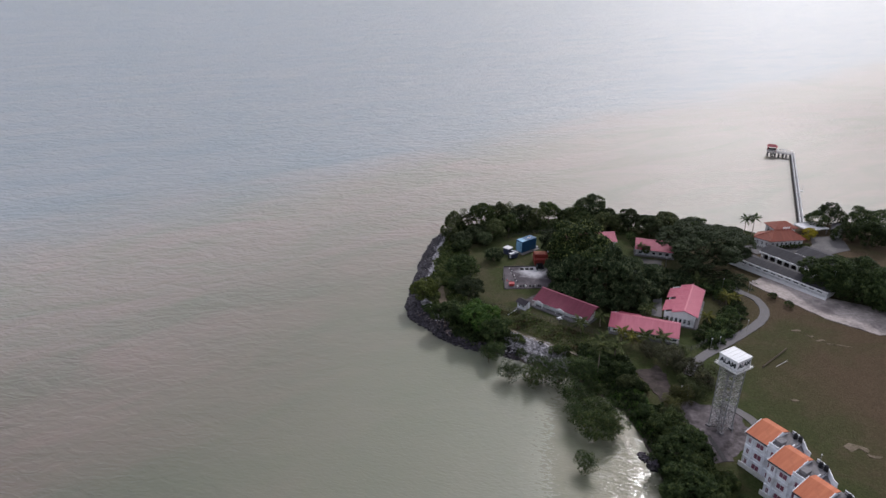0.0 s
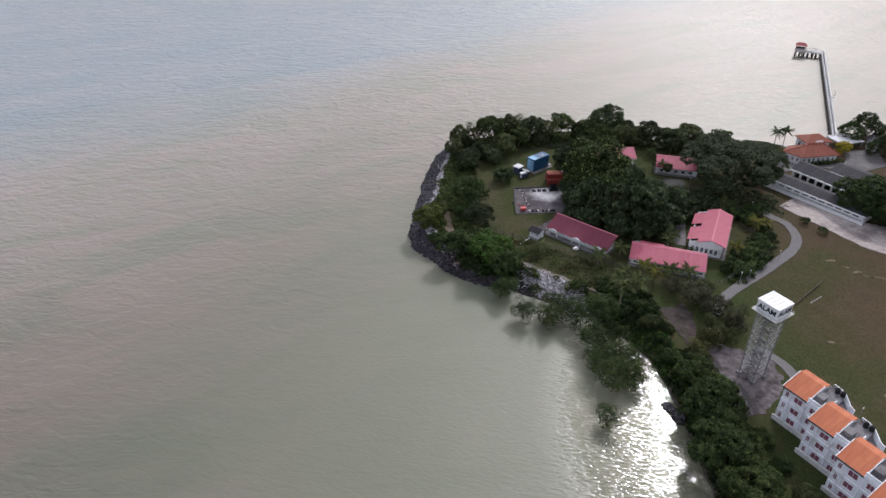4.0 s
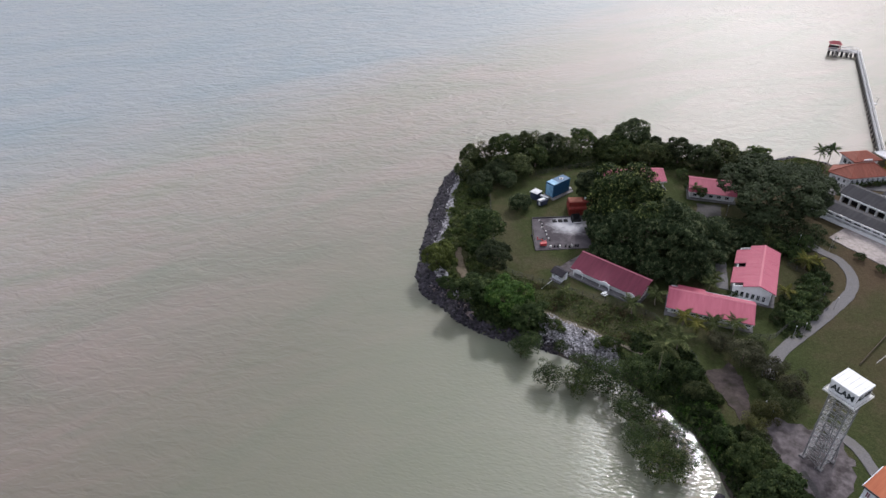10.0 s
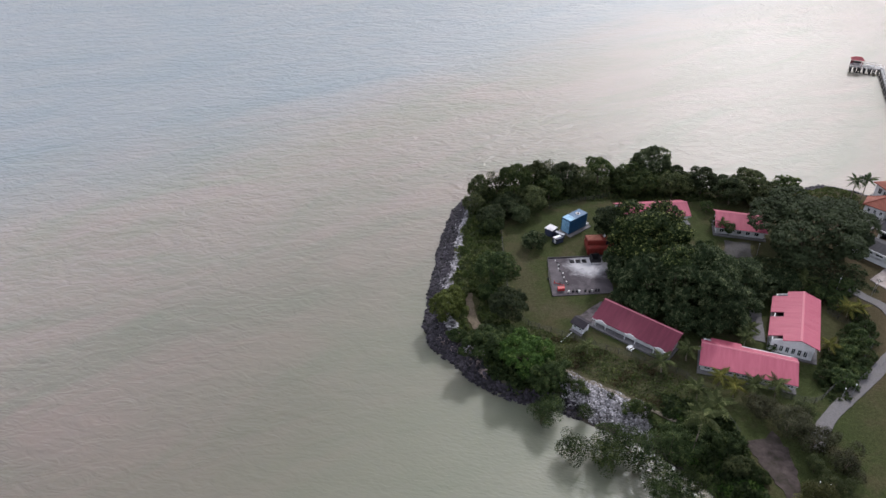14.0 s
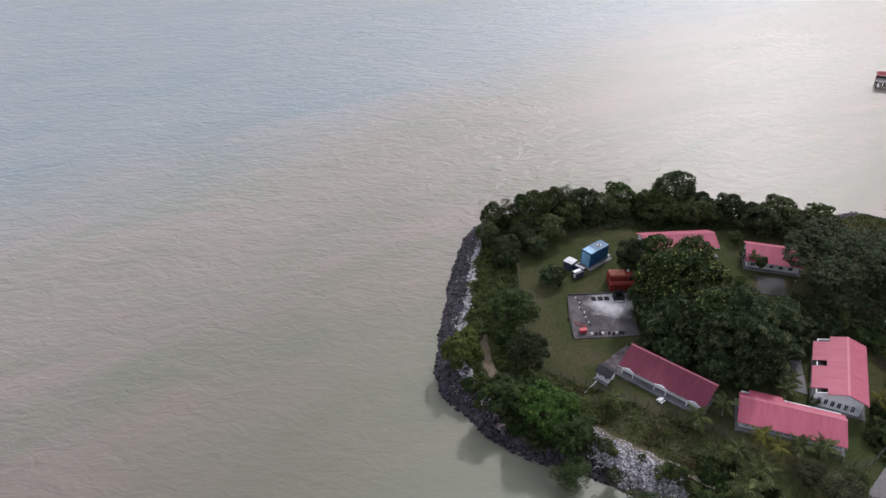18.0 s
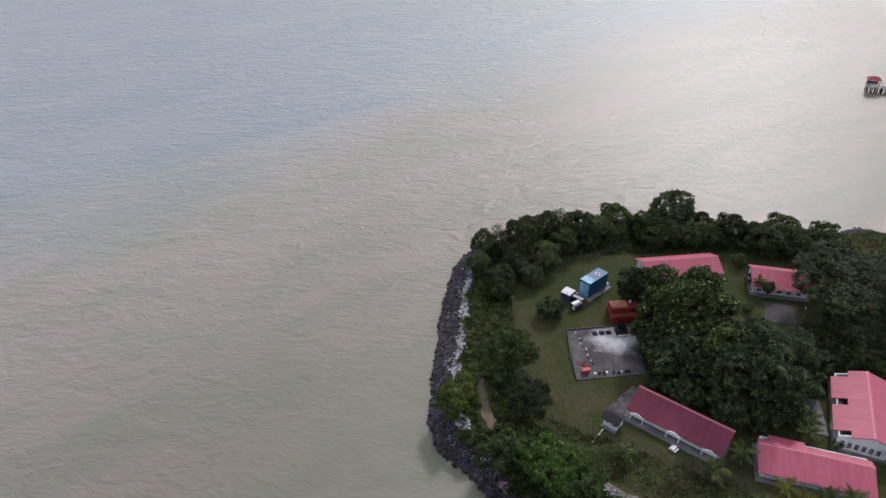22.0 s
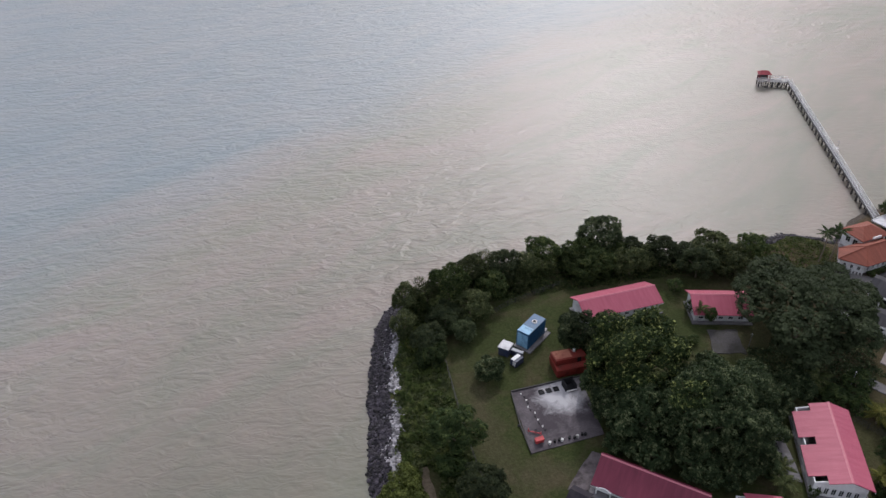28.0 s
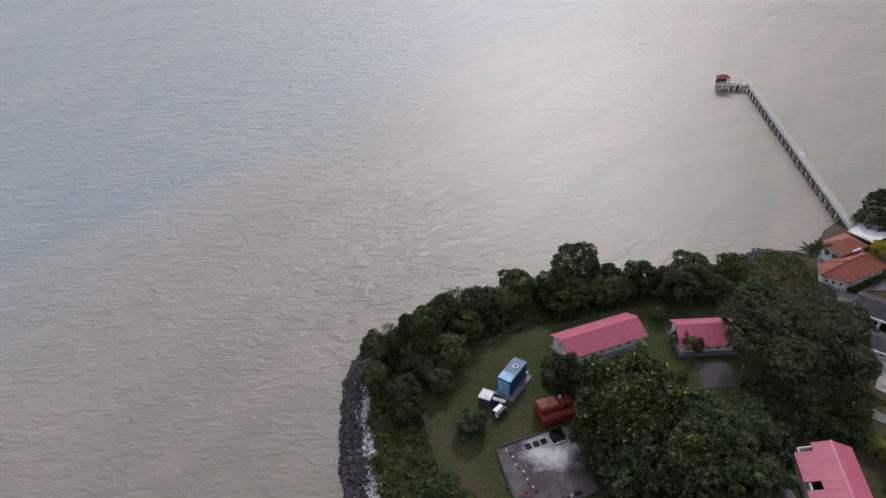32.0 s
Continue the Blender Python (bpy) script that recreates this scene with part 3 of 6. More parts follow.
def height(x, y):
    s = inland(x, y)
    t = np.clip(s / 6.0, 0, 1)
    up = LAND * (t * t * (3 - 2 * t)) ** 0.8
    bump = 0.10 * np.sin(np.asarray(x) * 0.55 + 1.3 * np.sin(np.asarray(y) * 0.31)) * np.sin(np.asarray(y) * 0.47)
    return np.where(s > 0, up + bump * np.clip(s / 6, 0, 1) * 0.5 - 0.02, np.maximum(s * 0.30, -4.0) - 0.05)


def ground_sheet():
    def line(lo, hi, step):
        fine = np.arange(lo, hi, step)
        out = np.array([40, 120, 300, 800, 2000, 4600.0])
        return np.concatenate([(lo - out)[::-1], fine, hi + out])
    xs, ys = line(-26, 176, 1.5), line(-20, 262, 1.5)
    gx, gy = np.meshgrid(xs, ys)
    gz = height(gx.ravel(), gy.ravel())
    verts = np.stack([gx.ravel(), gy.ravel(), gz], 1)
    w, h = len(xs), len(ys)
    idx = np.arange(w * h).reshape(h, w)
    quads = np.stack([idx[:-1, :-1], idx[:-1, 1:], idx[1:, 1:], idx[1:, :-1]], -1).reshape(-1, 4)
    me = bpy.data.meshes.new("ground")
    me.from_pydata(verts.tolist(), [], quads.tolist())
    me.polygons.foreach_set("use_smooth", [True] * len(me.polygons))
    me.materials.append(M_GROUND)
    return me


ground = tagged(new("ground", ground_sheet()), "rough green and dry brown grass on a low headland", "ground", kind="structure")
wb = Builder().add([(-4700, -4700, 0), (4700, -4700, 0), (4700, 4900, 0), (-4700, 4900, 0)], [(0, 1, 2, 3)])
tagged(part("water", wb, M_WATER), "silty grey-green sea with brown and bluish streaks, painted sky sheen offshore and wind ripples", "sea", kind="structure")


def smooth_line(pts, step=1.2):
    """A rounded line through the given points."""
    p = [Vector(q) for q in pts]
    p = [2 * p[0] - p[1]] + p + [2 * p[-1] - p[-2]]
    out = []
    for a, b, c, d in zip(p, p[1:], p[2:], p[3:]):
        n = max(1, int((c - b).length / step))
        for k in range(n):
            t = k / n
            out.append(0.5 * ((2 * b) + (c - a) * t + (2 * a - 5 * b + 4 * c - d) * t * t + (3 * b - a - 3 * c + d) * t ** 3))
    return out + [p[-2]]


def strip(pts, width, z, thick=0.3, ragged=0.0, follow=0.0):
    """A paved strip along a line."""
    line = smooth_line(pts)
    b, n = Builder(), len(line)
    top = []
    for i, p in enumerate(line):
        d = (line[min(i + 1, n - 1)] - line[max(i - 1, 0)]).normalized()
        k = 1 + ragged * noise.noise(Vector((p[0] * 0.6, p[1] * 0.6, 1)))
        side = Vector((-d[1], d[0])) * (width / 2 * k)
        for q in (p + side, p - side):
            top.append((q[0], q[1], float(height(q[0], q[1])[0]) + follow if follow else z))
    low = [(x, y, zz - thick) for x, y, zz in top]
    m = len(top)
    faces = []
    for i in range(n - 1):
        a = 2 * i
        faces += [(a, a + 2, a + 3, a + 1)[::-1], (a, m + a, m + a + 2, a + 2), (a + 1, a + 3, m + a + 3, m + a + 1)]
    return b.add(top + low, faces)


def patch(ring, z, thick=0.3, rough=0.6):
    """A flat patch of ground with an uneven edge."""
    out = []
    for a, b in zip(ring, ring[1:] + ring[:1]):
        n = max(1, int(math.hypot(b[0] - a[0], b[1] - a[1]) / 1.0))
        for k in range(n):
            x, y = a[0] + (b[0] - a[0]) * k / n, a[1] + (b[1] - a[1]) * k / n
            w = noise.noise_vector(Vector((x * 0.5, y * 0.5, 7)))
            out.append((x + rough * w[0], y + rough * w[1]))
    area = sum(p[0] * q[1] - q[0] * p[1] for p, q in zip(out, out[1:] + out[:1]))
    return Builder().slab(out if area > 0 else out[::-1], z - thick, z)


road = part("road", strip([(87, 183), (88.5, 180), (91, 176.5), (90.8, 170), (87.5, 164), (80.7, 157.7), (73.0, 151.5), (65.4, 145.5), (60.9, 140.8), (58.6, 137)], 2.5, LAND + 0.14, 0.3, 0.15), M_ROAD)
tagged(road, "narrow pale grey lane curving round the field", "road", kind="structure")
lane = part("road", strip([(63, 126), (65.5, 123.5), (67.5, 120), (68, 115), (69.5, 110), (71.5, 104)], 2.2, LAND + 0.14, 0.3, 0.2), M_ROAD)
tagged(lane, "short pale footpath beside the lattice tower", "road", kind="structure")
tagged(part("pavement", patch([(93, 186.5), (101, 192.2), (112.5, 178), (124, 172), (131, 160), (116, 157), (106, 165.5)], LAND + 0.15, 0.3, 0.35), M_APRON), "pinkish sandy paved yard with dark stains", "pavement", kind="structure")
tagged(part("pavement", patch([(104, 208), (115, 211.5), (127, 208), (138, 213), (141, 225), (130, 224), (126.5, 216), (112, 211.5), (106.5, 216.5), (101.5, 214)], LAND + 0.16, 0.3, 0.1), M_TARMAC), "grey tarmac forecourt between the low buildings", "pavement", kind="structure")
tagged(part("pavement", patch([(52, 126.5), (52.5, 117), (54, 106), (58.5, 107.5), (62, 111), (65.5, 117), (64.5, 122), (60, 125.5), (57, 127)], LAND + 0.06, 0.3, 1.8), M_DIRT), "greyish bare trodden earth round the tower foot", "bare ground", kind="structure")
tagged(part("pavement", patch([(46.3, 138.4), (52.5, 141.2), (53.6, 135), (52, 127), (50, 126.5), (47.6, 133)], LAND + 0.06, 0.3, 1.3), M_MUD), "brown bare earth beside the bushes", "bare ground", kind="structure")
tagged(part("pavement", patch([(-1.8, 181), (0.3, 181), (0.8, 174), (2.8, 167), (0.9, 166), (-1.2, 173)], LAND + 0.08, 0.6, 0.6), M_WORN), "trodden sandy clearing above the rocks", "bare ground", kind="structure")
tagged(part("pavement", patch([(63.6, 176), (60.4, 164.6), (57.8, 165.6), (60.8, 175)], LAND + 0.14, 0.3, 0.15), M_CONC), "grey concrete yard beside the pink-roofed building", "pavement", kind="structure")
tagged(part("pavement", patch([(65, 203), (71, 202), (68.5, 194.5), (62.5, 196.5)], LAND + 0.10, 0.3, 0.7), M_DRIVE), "dull tarmac drive with the shade of the trees in its colour", "pavement", kind="structure")
tagged(part("pavement", patch([(22, 171.5), (24.5, 174), (29, 178), (31, 176.5), (25.5, 170.5)], LAND + 0.13, 0.3, 0.3), M_DIRT), "grey concrete path behind the long red-roofed building", "pavement", kind="structure")
tagged(part("road", strip([(56.1, 115.4), (56.4, 111.6), (56.9, 107.4)], 1.0, LAND + 0.10, 0.3, 0.3), M_DRIVE), "dark damp drain crossing the bare earth", "drain", kind="structure")
track = part("road", strip([(17.6, 156.3), (21.6, 153.5), (27.3, 149.6), (32, 146.2), (36, 143.4)], 0.8, 0, 0.4, 0.6, 0.2), M_SAND)
tagged(track, "narrow sandy footpath above the rubble bank", "path", kind="structure")
for x, y, r in ((80.3, 127.7, 0.6), (85.7, 112, 1.5), (87.5, 109.5, 1.0), (94.5, 158.7, 0.7), (98.7, 153.8, 0.8), (100.5, 152.4, 0.5), (96.7, 155.9, 0.5), (103.7, 151.6, 0.7)):
    ring = [(x + r * (1.5 * math.cos(a) + 0.5 * math.sin(a)), y + r * (0.55 * math.sin(a) - 0.6 * math.cos(a))) for a in np.linspace(0, 6.28, 9)[:-1]]
    tagged(part("pavement", patch(ring, LAND + 0.06, 0.3, 1.6), M_WORN), "pale bare sandy patch worn into the field", "bare ground", kind="structure")


# ---- houses ----
def roof_side(b, segs, side, rz, slope, thick=0.16):
    """One slope of a roof in runs (from, to, width), falling from the ridge."""
    for x0, x1, w in segs:
        z = rz - slope * w
        q = [(x0, 0, rz), (x1, 0, rz), (x1, side * w, z), (x0, side * w, z)]
        b.plate(q if side < 0 else q[::-1], thick)
    return b


def gable_house(label, x, y, ang, near, far, rz, slope_n, slope_f, roof_mat, wall_mat, windows, ends=((), ()), group="", inset=0.55, back=()):
    """A long single-storey house. near and far: the runs of the two roof slopes. windows: (from, to, low, high) on the near wall."""
    h = thing("house", pose(x, y, LAND, 0, 0, ang), label, "house", group)
    x0, x1 = min(s[0] for s in near + far), max(s[1] for s in near + far)
    wn, wf = max(s[2] for s in near), max(s[2] for s in far)
    rz -= LAND
    ax, bx, yn, yf = x0 + inset, x1 - inset, -(wn - inset - 0.3), wf - inset - 0.3
    zn, zf = rz - slope_n * -yn - 0.18, rz - slope_f * yf - 0.18
    w = Builder()
    ux, uy, a1 = holed_wall(w, (ax, yn), (bx, yn), 0, zn, 0.2, windows)
    holed_wall(w, (bx, yf), (ax, yf), 0, zf, 0.2, back)
    low = min(zn, zf)
    for ex, holes, flip in ((ax + 0.1, ends[0], True), (bx - 0.1, ends[1], False)):
        p, q = ((ex, yf - 0.1), (ex, yn + 0.1)) if flip else ((ex, yn + 0.1), (ex, yf - 0.1))
        holed_wall(w, p, q, 0, low, 0.2, holes)
        prof = [(yn + 0.1, low), (yf - 0.1, low), (yf - 0.1, zf), (0, rz - 0.2), (yn + 0.1, zn)]
        pts = [(ex - 0.1, yy, zz) for yy, zz in prof] + [(ex + 0.1, yy, zz) for yy, zz in prof]
        w.add(pts, [(4, 3, 2, 1, 0), (5, 6, 7, 8, 9)] + [(i, (i + 1) % 5, 5 + (i + 1) % 5, 5 + i) for i in range(5)])
        for s0, s1, lo, hi in holes:
            window(h, p, math.degrees(math.atan2(q[1] - p[1], q[0] - p[0])), s0, lo, s1 - s0, hi - lo)
    part("wall", w, wall_mat, h)
    part("floor_slab", Builder().box((ax + bx) / 2, (yn + yf) / 2 - 0.4, 0.0, bx - ax + 1.2, yf - yn + 1.6, 0.36), M_CONC, h, "grey concrete plinth")
    for s0, s1, lo, hi in windows:
        window(h, (ax, yn), 0, s0, lo, s1 - s0, hi - lo)
    part("roof", roof_side(Builder(), near, -1, rz, slope_n), roof_mat, h)
    part("roof", roof_side(Builder(), far, 1, rz, slope_f), roof_mat, h)
    cap = Builder()
    cap.add([(x0 - 0.05, -0.22, rz - 0.22 * slope_n + 0.03), (x1 + 0.05, -0.22, rz - 0.22 * slope_n + 0.03), (x1 + 0.05, 0, rz + 0.06), (x0 - 0.05, 0, rz + 0.06), (x1 + 0.05, 0.22, rz - 0.22 * slope_f + 0.03), (x0 - 0.05, 0.22, rz - 0.22 * slope_f + 0.03)], [(0, 1, 2, 3), (3, 2, 4, 5)])
    part("ridge_cap", cap, M_PINK_CAP if roof_mat in (M_PINK, M_RED_ROOF) else roof_mat, h)
    trim = Builder()
    for s0, s1, ww in near:
        trim.box((s0 + s1) / 2, -ww + 0.06, rz - slope_n * ww - 0.2, s1 - s0, 0.12, 0.22)
    part("fascia", trim, M_TRIM, h, "white fascia board")
    return h


def spaced(n, start, pitch, w, low, high):
    return tuple((start + i * pitch, start + i * pitch + w, low, high) for i in range(n))


# the long house with the darker roof, its three porches and steps
house_a = gable_house("long single-storey house with a faded dark red roof, white porches", 35.4, 168.7, -40.0, [(-8.8, 8.8, 5.0)], [(-8.8, 8.8, 0.7)], 6.3, 0.42, 0.42, M_RED_ROOF, M_WHITE, spaced(10, 0.9, 1.56, 1.0, 0.7, 1.4))
for px in (-6.6, 0.2, 6.6):
    prof = [(0.72 * u, w) for u, w in ((-1.75, 1.25), (1.75, 1.25), (1.75, 1.65), (1.2, 1.7), (0.8, 1.95), (0, 2.1), (-0.8, 1.95), (-1.2, 1.7), (-1.75, 1.65))]
    pts = [(px + u, yy, w) for yy in (-5.2, -5.0) for u, w in prof]
    pb = Builder().add(pts, [tuple(range(9)), tuple(range(17, 8, -1))] + [(i, 9 + i, 9 + (i + 1) % 9, (i + 1) % 9) for i in range(9)])
    part("porch_gable", pb, M_TRIM, house_a, "white curved porch gable")
    for sx in (-1.15, 1.15):
        part("porch_post", Builder().box(px + sx, -5.1, 0.62, 0.2, 0.2, 1.25), M_TRIM, house_a)
    part("porch_step", Builder().box(px, -5.5, 0.12, 1.8, 1.1, 0.24), M_CONC, house_a)
part("apron_wall", Builder().box(0, -6.0, 0.2, 17.4, 0.2, 0.4).box(0, -5.5, 0.06, 17.4, 0.9, 0.12), M_CONC, house_a, "low grey retaining wall")

house_b = gable_house("long single-storey house with a pink metal roof, white walls", 53.7, 157.9, -19.0, [(-8.9, 8.9, 5.0)], [(-8.9, -7.0, 1.4), (-7.0, -1.2, 3.3), (-1.2, 8.9, 1.9)], 6.1, 0.33, 0.33, M_PINK, M_WHITE, spaced(12, 0.6, 1.37, 1.1, 0.5, 1.4))
house_c = gable_house("single-storey house with a broad pink metal roof notched along one eave", 68.0, 167.6, 65.0, [(-8.7, 8.9, 3.6)], [(-8.7, -7.0, 3.2), (-7.0, -0.5, 5.8), (-0.5, 1.2, 3.4), (1.2, 7.2, 5.8), (7.2, 8.9, 3.0)], 7.4, 0.34, 0.34, M_PINK, M_WHITE, spaced(6, 1.2, 2.7, 1.1, 0.9, 2.1), ends=(tuple((0.45 + 1.12 * i, 1.2 + 1.12 * i, 0.6, 2.1) for i in range(6)), ()))
house_d = gable_house("house with a pink metal roof among the trees by the shore", 48.7, 214.0, 5.5, [(-9.3, 9.3, 4.2)], [(-9.3, 9.3, 3.7)], 7.0, 0.45, 0.45, M_PINK, M_WHITE, spaced(8, 0.8, 2.1, 1.1, 0.8, 2.0))
house_e = gable_house("small house with a pink metal roof half under a spreading tree", 70.2, 208.9, -14.0, [(-6.3, 6.3, 4.8)], [(-6.3, 6.3, 3.1)], 6.8, 0.42, 0.42, M_PINK, M_WHITE, spaced(5, 0.8, 2.1, 1.1, 0.6, 1.6))

# the small pump house with its slate roof
hut = thing("pump_house", pose(22.8, 168.6, LAND, 0, 0, -45) @ Matrix.Scale(0.98, 4), "tiny white pump house with a dark slate roof", "hut")
hw = Builder()
for a, c, holes in (((-1.3, -1.1), (1.3, -1.1), ((0.3, 0.9, 0.8, 1.5), (1.7, 2.3, 0.8, 1.5))), ((1.3, 1.1), (-1.3, 1.1), ()), ((-1.2, 1.0), (-1.2, -1.0), ()), ((1.2, -1.0), (1.2, 1.0), ((0.6, 1.4, 0.0, 1.8),))):
    holed_wall(hw, a, c, 0, 2.0, 0.2, holes)
part("wall", hw, M_FLATWALL, hut)
part("door", Builder().box(1.2, 0, 0.9, 0.06, 0.78, 1.78), M_CREAM, hut)
for s in (0.3, 1.7):
    window(hut, (-1.3, -1.1), 0, s, 0.8, 0.6, 0.7)
hr = Builder()
hr.plate([(-1.75, -1.6, 1.95), (1.75, -1.6, 1.95), (1.75, 0, 2.75), (-1.75, 0, 2.75)], 0.12).plate([(1.75, 1.6, 1.95), (-1.75, 1.6, 1.95), (-1.75, 0, 2.75), (1.75, 0, 2.75)], 0.12)
part("roof", hr, M_SLATE, hut)
part("step", Builder().box(0, -1.5, 0.1, 3.0, 0.8, 0.2), M_CONC, hut)
tagged(part("drain_pipe", Builder().rod((20.9, 167.6, 2.6), (18.2, 164.6, 2.55), 0.09), M_TRIM), "white drain pipe running down the bank", "pipe")


# ---- flats ----
def flat_block(x, y):
    f = thing("apartment_block", pose(x, y, LAND, 0, 0, -58), "three-storey white apartment block with an orange roof and maroon windows", "apartment block", "staggered row of apartment blocks")
    w = Builder()
    L, D, H = 7.3, 6.6, 7.7
    holes = []
    for fl in (0.35, 2.85, 5.4):
        holes += [(0.4, 1.05, fl + 0.15, fl + 1.4), (2.1, 3.7, fl + 0.15, fl + 1.4), (5.1, 6.3, fl + 0.15, fl + 1.4)]
    holed_wall(w, (0, 0), (L, 0), 0, H, 0.25, holes)
    holed_wall(w, (L, D), (0, D), 0, H, 0.25, tuple((s, s + 1.2, fl, fl + 1.2) for s in (1.0, 4.5) for fl in (0.4, 2.9, 5.4)))
    side = tuple((s, s + 0.9, fl, fl + 1.1) for s in (1.4, 4.2) for fl in (0.4, 2.9, 5.4))
    holed_wall(w, (0.12, D - 0.12), (0.12, 0.12), 0, H, 0.25, side)
    holed_wall(w, (L - 0.12, 0.12), (L - 0.12, D - 0.12), 0, H, 0.25)
    part("wall", w, M_FLATWALL, f)
    for s0, s1, lo, hi in holes:
        window(f, (0, 0), 0, s0, lo, s1 - s0, hi - lo, shutter=True)
    for s0, s1, lo, hi in side:
        window(f, (0.12, D - 0.12), -90, s0, lo, s1 - s0, hi - lo, shutter=True)
    for fl in (2.35, 4.95):
        part("ledge", Builder().box(L / 2, -0.2, fl, L, 0.18, 0.14), M_FLATWALL, f)
    part("wall_fin", Builder().box(1.5, -0.3, H / 2, 0.2, 0.4, H), M_FLATWALL, f)
    part("wall_fin", Builder().box(4.4, -0.3, H / 2, 0.2, 0.4, H), M_FLATWALL, f)
    part("base_wall", Builder().box(L / 2, -0.75, 0.5, L + 0.3, 0.2, 1.0).box(L / 2, -0.45, 0.05, L, 0.5, 0.1), M_CREAM, f, "pale low base wall")
    part("flat_roof", Builder().box(L / 2, D / 2 + 0.3, H + 0.1, L, D - 0.5, 0.2), M_CONC, f, "grey stained concrete roof deck")
    r = Builder()
    r.plate([(-0.25, -0.45, H + 0.05), (4.4, -0.45, H + 0.05), (4.4, 3.9, H + 1.4), (-0.25, 3.9, H + 1.4)], 0.18)
    part("roof", r, M_ORANGE, f, "orange tiled roof slope")
    r = Builder().plate([(4.4, 6.0, H + 0.75), (-0.25, 6.0, H + 0.75), (-0.25, 3.9, H + 1.4), (4.4, 3.9, H + 1.4)], 0.18)
    part("roof", r, M_ORANGE, f, "orange tiled roof slope")
    for ex in (-0.3, 4.45):
        part("barge_board", Builder().plate([(ex - 0.06, -0.5, H + 0.12), (ex + 0.06, -0.5, H + 0.12), (ex + 0.06, 3.9, H + 1.48), (ex - 0.06, 3.9, H + 1.48)], 0.3), M_FLATWALL, f, "white barge board")
    part("eaves", Builder().box(2.1, -0.5, H - 0.1, 4.7, 0.1, 0.3), M_DARKSTEEL, f, "dark gutter")
    for ex in (-0.05, 4.2):
        g = Builder().add([(ex - 0.1, -0.1, H - 0.1), (ex - 0.1, 6.0, H + 0.2), (ex - 0.1, 6.0, H + 0.55), (ex - 0.1, 3.9, H + 1.2), (ex + 0.1, -0.1, H - 0.1), (ex + 0.1, 6.0, H + 0.2), (ex + 0.1, 6.0, H + 0.55), (ex + 0.1, 3.9, H + 1.2)],
                          [(0, 1, 2, 3), (7, 6, 5, 4), (0, 4, 5, 1), (1, 5, 6, 2), (2, 6, 7, 3), (3, 7, 4, 0)])
        part("gable", g, M_FLATWALL, f)
    para = Builder()
    pts = [(4.6, 6.9), (5.9, 6.8), (7.2, 6.2), (8.3, 5.2), (9.2, 4.3), (10.2, 3.9)]
    for a, c in zip(pts, pts[1:]):
        holed_wall(para, a, c, H - 0.6, H + 0.75, 0.15)
    part("parapet", para, M_FLATWALL, f, "curved white parapet")
    part("flat_roof", Builder().slab([(7.2, 3.4), (10.2, 3.4), (10.2, 3.9), (9.2, 4.3), (8.3, 5.2), (7.2, 6.2)], H - 0.9, H - 0.6), M_CONC, f, "grey stair deck")
    part("stair_box", Builder().box(5.4, 2.0, H + 0.55, 1.3, 1.6, 0.9).box(5.4, 2.0, H + 1.05, 1.5, 1.8, 0.12), M_CONC, f, "small roof-top stair housing")
    part("parapet", Builder().box(5.8, 0.05, H + 0.4, 3.0, 0.15, 0.6).box(7.25, 1.8, H + 0.4, 0.15, 3.4, 0.6), M_FLATWALL, f, "low white parapet")
    part("railing", Builder().rod((4.7, 6.4, H + 0.9), (7.0, 5.9, H + 0.9), 0.06, n=5).rod((4.7, 6.4, H + 0.5), (7.0, 5.9, H + 0.5), 0.06, n=5), M_BLACK, f)
    for tx in (5.9, 6.9):
        tk = Builder().rod((tx, 5.9, H + 0.2), (tx, 5.9, H + 1.2), 0.42, 0.36, 10).rod((tx, 5.9, H + 1.2), (tx, 5.9, H + 1.35), 0.36, 0.1, 10)
        part("water_tank", tk, M_BLACK, f, "black plastic roof tank")
    return f


for i in range(5):
    flat_block(59.7 + 0.93 * i, 107.0 - 7.85 * i)


# ---- lattice tower ----
TOW = pose(59.5, 118.0, LAND, 0, 0, -58)
tower = thing("lattice_tower", TOW, "tall galvanised steel lattice tower with a white cabin on top", "tower")
HT = 15.7
base_r, top_r = 1.6, 1.75


def leg_at(k, z):
    r = base_r + (top_r - base_r) * z / HT
    sx, sy = ((-1, -1), (1, -1), (1, 1), (-1, 1))[k % 4]
    return (sx * r, sy * r, z)


for k in range(4):
    part("leg", Builder().rod(leg_at(k, -0.3), leg_at(k, HT), 0.12, 0.11, 8), M_GALV, tower)
    part("footing", Builder().box(leg_at(k, 0)[0], leg_at(k, 0)[1], 0.1, 0.9, 0.9, 0.5), M_CONC, tower)
LEVELS = 12
for lv in range(LEVELS):
    z0, z1 = HT * lv / LEVELS, HT * (lv + 1) / LEVELS
    for k in range(4):
        part("girt", Builder().rod(leg_at(k, z1), leg_at(k + 1, z1), 0.05, n=4), M_GALV, tower)
        part("brace", Builder().rod(leg_at(k, z0), leg_at(k + 1, z1), 0.042, n=4).rod(leg_at(k + 1, z0), leg_at(k, z1), 0.042, n=4), M_GALV, tower)
    a = leg_at(lv % 2 * 2, z0)
    c = leg_at(lv % 2 * 2 + 1, z1)
    st = Builder()
    for s in (0.55, 0.85):
        st.rod((a[0] * s, a[1] * s, z0), (c[0] * s, c[1] * s, z1), 0.04, n=4)
    part("stair_flight", st, M_FENCE, tower)
    part("landing", Builder().box(0, c[1] * 0.7, z1, 1.6, 0.5, 0.05), M_FENCE, tower)
